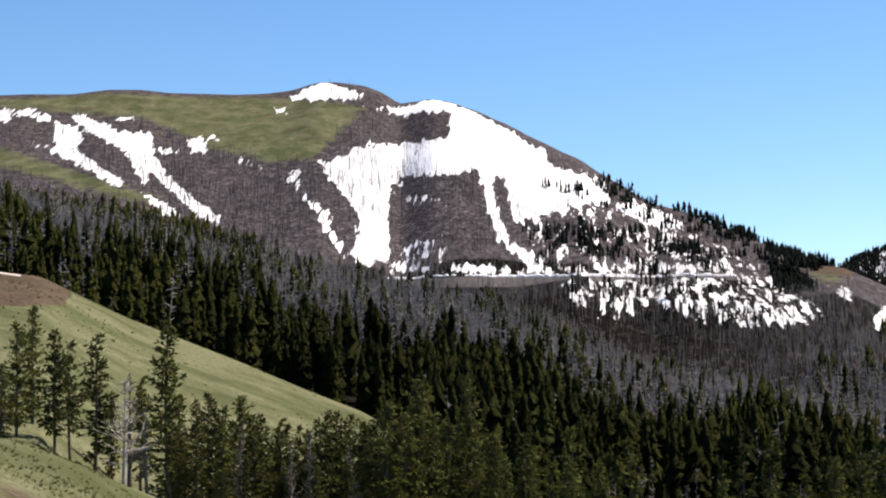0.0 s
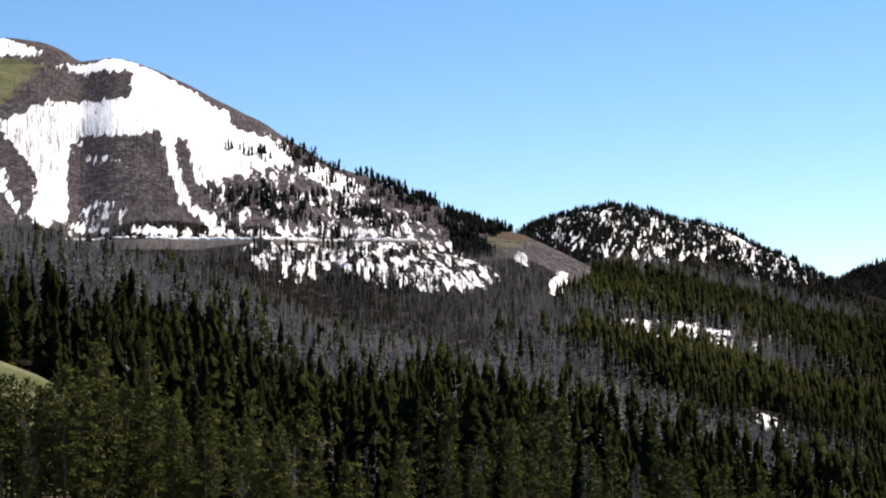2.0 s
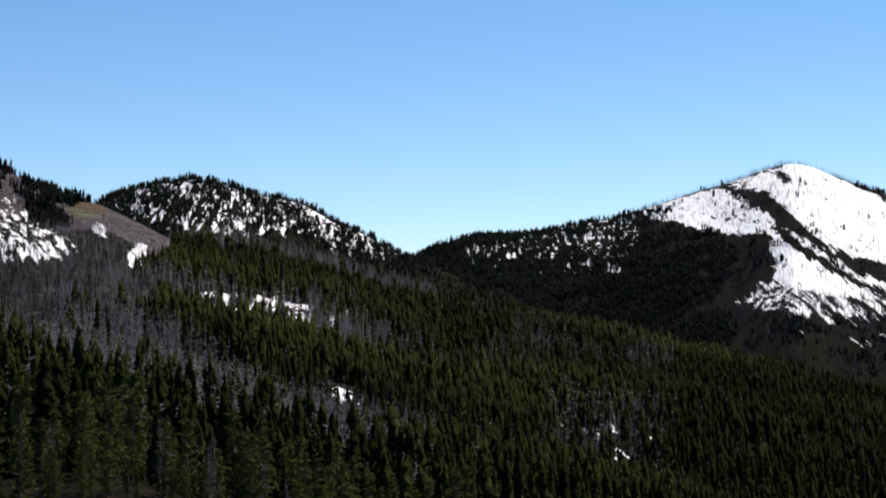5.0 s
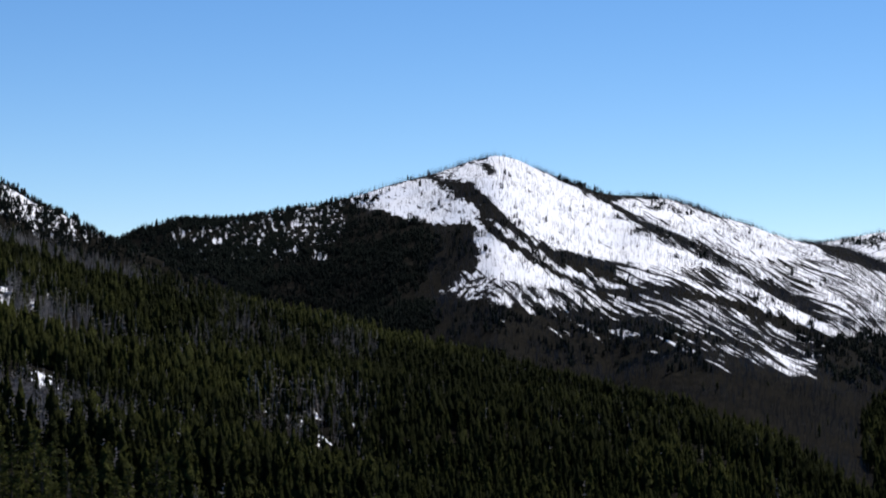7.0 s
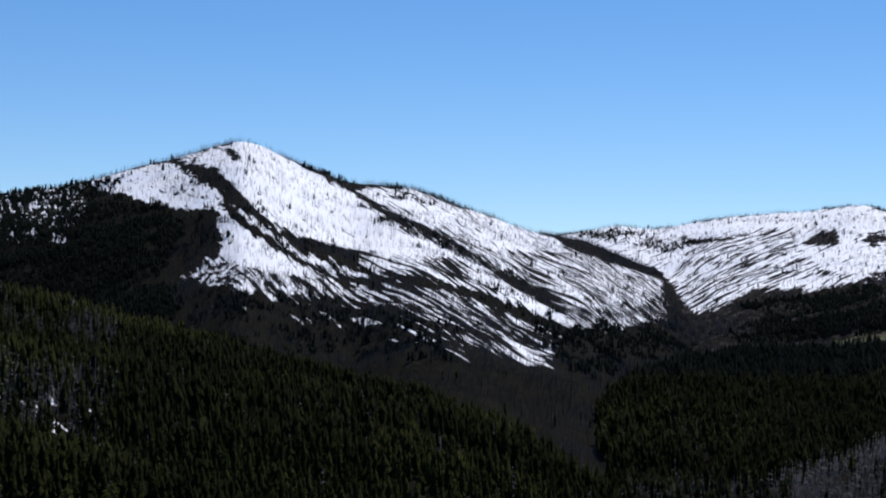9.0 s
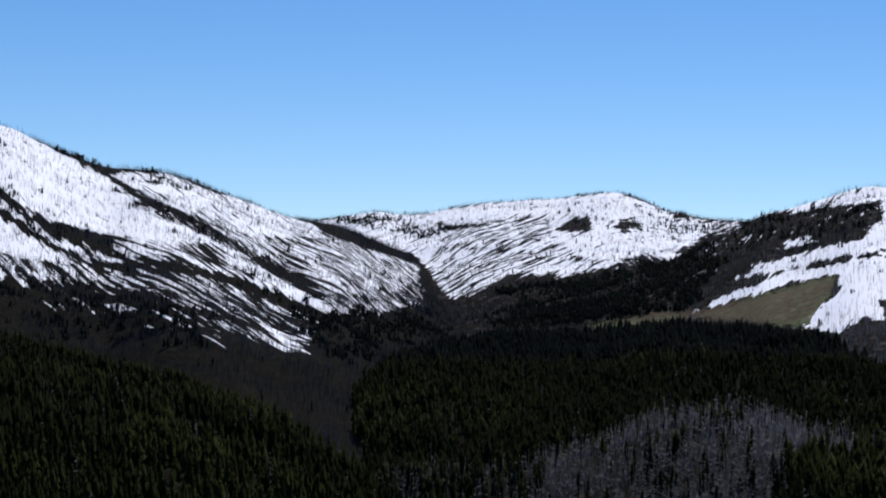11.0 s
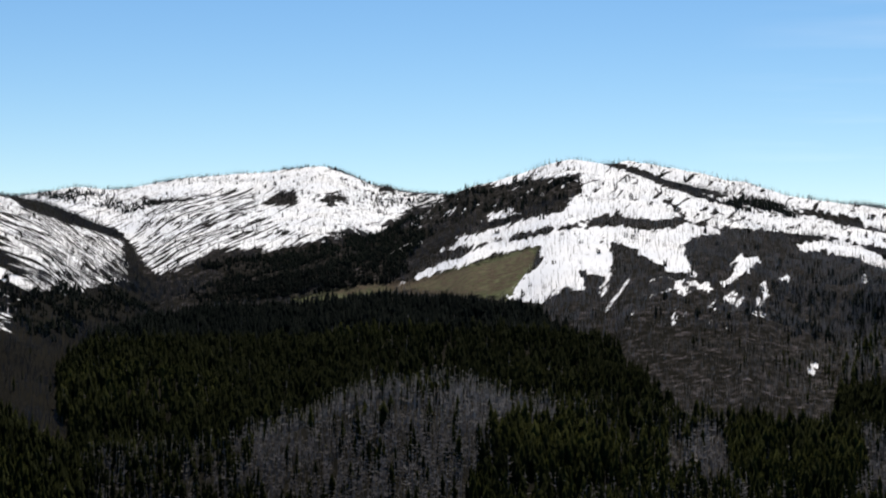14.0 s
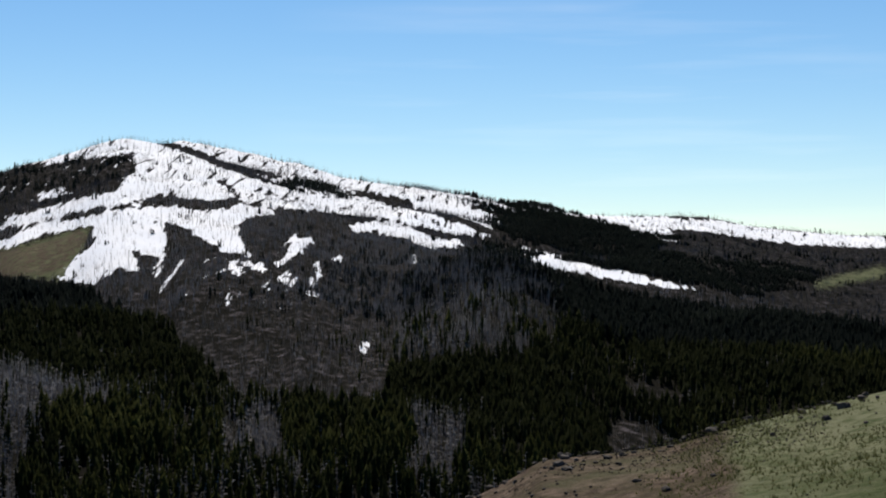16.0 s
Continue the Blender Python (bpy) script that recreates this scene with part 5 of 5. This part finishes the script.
def make_dead_tree(rng, name, label, spread, limbs, material):
    """A dead tree of unit height: bare trunk and forking limbs."""
    tree = tagged(new(name), label, "tree", "dead trees of the near wood")
    tv, tf, lv, lf = [], [], [], []
    bend = rng.uniform(-0.05, 0.05)
    axis = lambda h: Vector((bend * math.sin(h * 3.2), 0.6 * bend * math.sin(h * 2 + 1), h))
    tube(tv, tf, [axis(h) for h in (-0.03, 0.05, 0.25, 0.5, 0.75, 0.97)], [0.028, 0.021, 0.017, 0.012, 0.007, 0.001], 7)
    for _ in range(limbs):
        h = rng.uniform(0.18, 0.95)
        an, r = rng.uniform(0, 6.28), spread * (1.1 - h) * rng.uniform(0.5, 1.4) + 0.02
        p, way = axis(h), Vector((math.cos(an), math.sin(an), rng.uniform(-0.1, 0.9))).normalized()
        pts = [p]
        for k in range(3):
            way = (way + Vector((rng.uniform(-0.45, 0.45), rng.uniform(-0.45, 0.45), rng.uniform(-0.3, 0.4)))).normalized()
            pts.append(pts[-1] + way * r / 4)
            if rng.random() < 0.75:
                w2 = (way + Vector((rng.uniform(-1, 1), rng.uniform(-1, 1), rng.uniform(-0.4, 0.8)))).normalized()
                tube(lv, lf, [pts[-1], pts[-1] + w2 * r * 0.22, pts[-1] + w2 * r * 0.4 + Vector((0, 0, 0.01))], [0.003, 0.002, 0.0004], 3)
        tube(lv, lf, pts, [0.0075, 0.006, 0.0045, 0.003, 0.0005], 4)
    part("trunk", tv, tf, material, tree, "", True)
    part("crown", lv, lf, material, tree, "bare forking limbs")
    return tree


def stand_at(tree, a, d, height, turn, first):
    z, _ = ground_height(np.array([a]), np.array([d]))
    m = Matrix.Translation((d * math.sin(radians(a)), d * math.cos(radians(a)), float(z[0]) - 0.05)) @ Matrix.Rotation(turn, 4, "Z")
    tree.scale = (height, height, height)
    if first:
        tree.matrix_basis = m @ Matrix.Diagonal((height, height, height, 1))
        return tree
    ob = copy_thing(tree, m)
    ob.scale = (height, height, height)
    return ob


trng = random.Random(41)
PINES = [make_pine(trng, f, w, fill, NEEDLES, "pine_tree", label, 1.15) for f, w, fill, label in (
    (0.10, 0.15, 0.95, "tall full-crowned green lodgepole pine on the slope"),
    (0.22, 0.135, 0.9, "tall green pine with a bare lower trunk"),
    (0.05, 0.12, 1.0, "slim dense green pine among other pines"),
    (0.28, 0.15, 0.75, "open-crowned green pine with gaps in its boughs"),
    (0.03, 0.18, 0.95, "broad bushy green pine reaching to the ground"),
    (0.12, 0.13, 0.85, "slender ragged green pine on the slope"))]
MIDDLE_PINES = [make_pine(trng, f, w, fill, NEEDLES, "pine_tree", "green pine standing in the thick of the near wood", 1.9) for f, w, fill in (
    (0.12, 0.125, 0.95), (0.06, 0.11, 0.95), (0.2, 0.12, 0.9), (0.04, 0.14, 0.95))]
RED_PINE = make_pine(trng, 0.12, 0.11, 0.85, RUST, "dead_pine", "dead pine with rust-red needles among green pines")
GREY_PINES = [make_dead_tree(trng, "dead_tree", "grey dead pine with bare twigs in the wood", 0.16, 70, DEAD_TWIGS) for _ in range(3)]
PALE_TREE = make_dead_tree(trng, "dead_tree", "pale twisted dead tree with forking bare limbs", 0.42, 60, DEAD_BARK)
used = set()


def plant(tree, a, d, height):
    ob = stand_at(tree, a, d, height, trng.uniform(0, 6.28), tree.name not in used)
    used.add(tree.name)
    return ob


# the row along the meadow: bearing, distance, height, which pine
for a, d, h, which in ((-13.0, 172, 13.5, 4), (-12.55, 176, 12.5, 0), (-11.45, 171, 13.8, 1), (-11.0, 174, 13.0, 3), (-10.3, 178, 10.0, 5), (-9.0, 186, 11.0, 5),
                       (-8.15, 180, 12.2, 2), (-7.85, 184, 10.6, 0), (-7.4, 183, 10.8, 2), (-6.75, 188, 10.5, 4), (-6.3, 190, 10.0, 0), (-5.75, 186, 11.0, 4),
                       (-5.3, 192, 10.0, 5), (-4.35, 190, 10.5, 3), (-3.5, 188, 12.0, 1), (-3.2, 190, 12.0, 1), (-2.4, 192, 11.5, 4), (-1.7, 186, 13.5, 0), (-1.2, 188, 13.0, 4), (-0.4, 192, 11.5, 5)):
    plant(PINES[which], a, d, h)
for a, d, h, which in ((-7.0, 194, 12, 0), (-6.55, 182, 11, 2), (-6.05, 200, 12.5, 4), (-5.5, 198, 11.5, 1), (-4.95, 188, 11, 5), (-4.7, 200, 11, 0), (-4.1, 196, 10.5, 4), (-3.8, 202, 11.5, 2),
                       (-2.75, 200, 12, 3), (-2.0, 198, 12.5, 0), (-1.4, 196, 13.5, 2), (-0.8, 190, 12.5, 4), (0.1, 194, 12.5, 0), (-12.1, 184, 11, 2), (-9.8, 190, 8.5, 2)):
    plant(PINES[which], a, d, h)
plant(PALE_TREE, -9.45, 172, 9.5)
for a, d, h in ((-9.3, 182, 10.5), (-8.8, 180, 10), (-6.0, 181, 10), (-4.6, 184, 9.5), (-4.0, 186, 10.5), (-2.9, 185, 9), (-7.2, 196, 10)):
    plant(GREY_PINES[trng.randrange(3)], a, d, h)
plant(RED_PINE, 7.35, 224, 9.5)
# young growth under the row and along the edge of the wood
for _ in range(20):
    plant(PINES[trng.choice((2, 4, 5))], trng.uniform(-8.4, -2.4), trng.uniform(179, 200), trng.uniform(5.5, 9))
for _ in range(26):
    a = trng.uniform(1, 15)
    plant(PINES[trng.choice((0, 2, 4, 5))], a, float(near_edge(a)) - trng.uniform(1, 14), trng.uniform(5, 9))
count = 0
while count < 190:
    a = trng.uniform(-3.4, 21) if count < 150 else trng.uniform(21, 30)
    d = float(near_edge(a)) + trng.uniform(-6, 62)
    z, kind = ground_height(np.array([a]), np.array([d]))
    if float(z[0] + 13) / d < math.tan(radians(-6.0)):
        count += 0.2
        continue
    count += 1
    if trng.random() < 0.15:
        plant(GREY_PINES[trng.randrange(3)], a, d, trng.uniform(8, 12))
    else:
        plant(PINES[trng.randrange(6)] if d < 205 else MIDDLE_PINES[trng.randrange(4)], a, d, min(17, max(6, trng.gauss(11.5, 2.8))))


# ---- the road along the mountain's foot, with its snow bank ----
def build_road():
    bearing = np.arange(-1.9, 8.75, 0.1)
    level = np.interp(bearing, [-1.9, 3.3, 8.7], [98.6, 97.2, 97.6])
    reach = np.arange(1240, 1640, 1.5)
    edge = []
    for a, z in zip(bearing, level):
        h, _ = ground_height(np.full(reach.shape, a), reach)
        over = np.flatnonzero(h >= z)
        edge.append(reach[over[0]] if len(over) else 1400)
    pad = np.pad(np.array(edge), 8, mode="edge")
    edge = np.convolve(pad, np.ones(17) / 17, "valid")
    spot = lambda a, d, z: (d * math.sin(radians(a)), d * math.cos(radians(a)), z)
    rng = random.Random(7)
    rows, banks = [], []
    for a, z, e in zip(bearing, level, edge):
        rows.append([spot(a, e - 18, z - 8), spot(a, e - 7.5, z - 0.5), spot(a, e - 6.5, z), spot(a, e + 1.5, z + 0.15)])
        w = 1.2 + 1.6 * rng.random()
        banks.append([spot(a, e - 0.4, z), spot(a, e + 0.3, z + w * 0.8), spot(a, e + 2.2, z + w + 0.5), spot(a, e + 6, z + 2.2)])

    def strip(name, rows, material, label):
        n = len(rows[0])
        verts = [v for row in rows for v in row]
        faces = [(i * n + k, (i + 1) * n + k, (i + 1) * n + k + 1, i * n + k + 1) for i in range(len(rows) - 1) for k in range(n - 1)]
        me = bpy.data.meshes.new(name)
        me.from_pydata(verts, [], faces)
        me.materials.append(material)
        return tagged(new(name, me), label, kind="structure")

    strip("road", rows, ROAD, "gravel road cut along the foot of the mountain")
    strip("snow_bank", banks, SNOW_BANK, "ploughed snow bank beside the mountain road")


build_road()


def build_track():
    """A pale dirt track over the brow of the grassy spur."""
    rows = []
    for a in np.arange(-16.5, -12.3, 0.15):
        far = float(along(np.array([a]), RIDGES["left_spur"]["crest"], 1)[0]) - 14 + 5 * math.sin(a * 1.3)
        reach = far + np.array([-2.6, -1.2, 0.0, 1.2, 2.6])
        z, _ = ground_height(np.full(5, a), reach)
        rows.append([(r * math.sin(radians(a)), r * math.cos(radians(a)), h + 0.1 + 0.08 * (abs(k - 2) == 1)) for k, (r, h) in enumerate(zip(reach, z))])
    me = bpy.data.meshes.new("track")
    me.from_pydata([v for row in rows for v in row], [], [(i * 5 + k, i * 5 + k + 1, i * 5 + k + 6, i * 5 + k + 5) for i in range(len(rows) - 1) for k in range(4)])
    me.materials.append(TRACK)
    tagged(new("track", me), "pale dry dirt track over the grassy spur", kind="structure")


build_track()


# ---- rocks and low growth on the near slopes ----
def make_boulder(rng, label):
    bm = bmesh.new()
    bmesh.ops.create_icosphere(bm, subdivisions=2, radius=0.5)
    cut = [Vector((rng.uniform(-1, 1), rng.uniform(-1, 1), rng.uniform(-0.6, 1))).normalized() for _ in range(7)]
    for v in bm.verts:
        for c in cut:
            over = v.co.dot(c) - 0.33
            if over > 0:
                v.co -= c * over
        v.co *= 1 + 0.12 * noise.noise(v.co * 3.1 + cut[0] * 9)
        v.co.z *= 0.75
    me = bpy.data.meshes.new("boulder")
    bm.to_mesh(me)
    bm.free()
    me.materials.append(ROCK)
    return tagged(new("boulder", me), label, "rock", "rocks on the bare spur")


brng = random.Random(19)
BOULDERS = [make_boulder(brng, label) for label in ("dark angular basalt rock on bare soil", "dark broken rock half sunk in soil", "blocky dark brown rock on the spur",
                                                   "low flat dark stone on thin grass", "rough dark rock on the edge of the spur")]
for n in range(170):
    a = brng.uniform(67.5, 80.5)
    rim = float(along(np.array([a]), RIDGES["rocky_spur"]["crest"], 1)[0])
    d = rim + (brng.uniform(-1.5, 1.0) if n % 3 == 0 else -abs(brng.gauss(0, 5)) + 0.5)
    if n % 4 == 1:
        a, d = brng.gauss(71.6, 0.7), rim - abs(brng.gauss(2.5, 2))
    z = float(ground_height(np.array([a]), np.array([d]))[0][0])
    size = min(0.5, 0.09 + brng.expovariate(11))
    m = Matrix.Translation((d * math.sin(radians(a)), d * math.cos(radians(a)), z + 0.02 * size)) @ Matrix.Rotation(brng.uniform(0, 6.28), 4, "Z")
    rock = BOULDERS[n % 5]
    if n >= 5:
        rock = copy_thing(rock, m)
    else:
        rock.matrix_basis = m
    rock.scale = (size * brng.uniform(0.8, 1.4), size * brng.uniform(0.7, 1.2), size * brng.uniform(0.7, 1.2))


def tuft_shape(rng, blades, spread):
    verts, faces = [], []
    for _ in range(blades):
        an, r, h = rng.uniform(0, 6.28), spread * rng.uniform(0.2, 1), rng.uniform(0.5, 1)
        c, s = math.cos(an), math.sin(an)
        b = len(verts)
        verts += [(0.25 * r * c - 0.09 * s, 0.25 * r * s + 0.09 * c, -0.05), (0.25 * r * c + 0.09 * s, 0.25 * r * s - 0.09 * c, -0.05), (r * c, r * s, h)]
        faces.append((b, b + 1, b + 2))
    return np.array(verts), np.array(faces)


def pebble_shape(rng):
    v = np.array([(1, 0, -0.2), (-0.5, 0.87, -0.2), (-0.5, -0.87, -0.2), (0.1, 0.1, 0.7)]) * rng.uniform(0.6, 1.2, (4, 1))
    return v * 0.5, np.array([(0, 1, 3), (1, 2, 3), (2, 0, 3)])


def low_cover(name, label, shapes, n, a_range, reach, size, material, seed, crest):
    rng = np.random.default_rng(seed)
    a = rng.uniform(*a_range, n)
    d = along(a, RIDGES[crest]["crest"], 1) + rng.uniform(*reach, n)
    z, _ = ground_height(a, d)
    x, y = d * np.sin(np.radians(a)), d * np.cos(np.radians(a))
    keep = fractal(x, y, 9 if crest != "left_spur" else 40, 3, seed) + rng.normal(0, 0.08, n) > 0.5
    if name == "grass":
        keep &= rng.uniform(0, 1, n) < smoothstep(a_range[0], a_range[0] + 4, a)
    tall = np.clip(rng.normal(size, size * 0.4, n), size * 0.3, size * 2.5)
    ob = stand(name, label, shapes, x[keep], y[keep], z[keep], tall[keep], np.ones(keep.sum()), rng, material)
    ob["category"] = "plants" if "pebble" not in name else "stones"


TUFTS = [tuft_shape(shape_rng, 9, 0.8) for _ in range(5)]
BUSHES = [tuft_shape(shape_rng, 16, 1.1) for _ in range(5)]
PEBBLES = [pebble_shape(shape_rng) for _ in range(5)]
low_cover("grass", "short green and straw grass tufts on the spur", TUFTS, 16000, (72.5, 84), (-34, 1), 0.075, GRASS_FAR, 301, "rocky_spur")
low_cover("pebbles", "loose brown stones on bare soil", PEBBLES, 11000, (66, 79), (-30, 1), 0.075, STONES_FAR, 302, "rocky_spur")
low_cover("sagebrush", "grey-green sagebrush on the near knoll", BUSHES, 3600, (-16, -6), (-45, 8), 0.17, GRASS_FAR, 303, "near_knoll")
low_cover("sagebrush", "low grey-green brush on the grassy spur", BUSHES, 3000, (-15, 0), (-150, 6), 0.3, GRASS_FAR, 304, "left_spur")
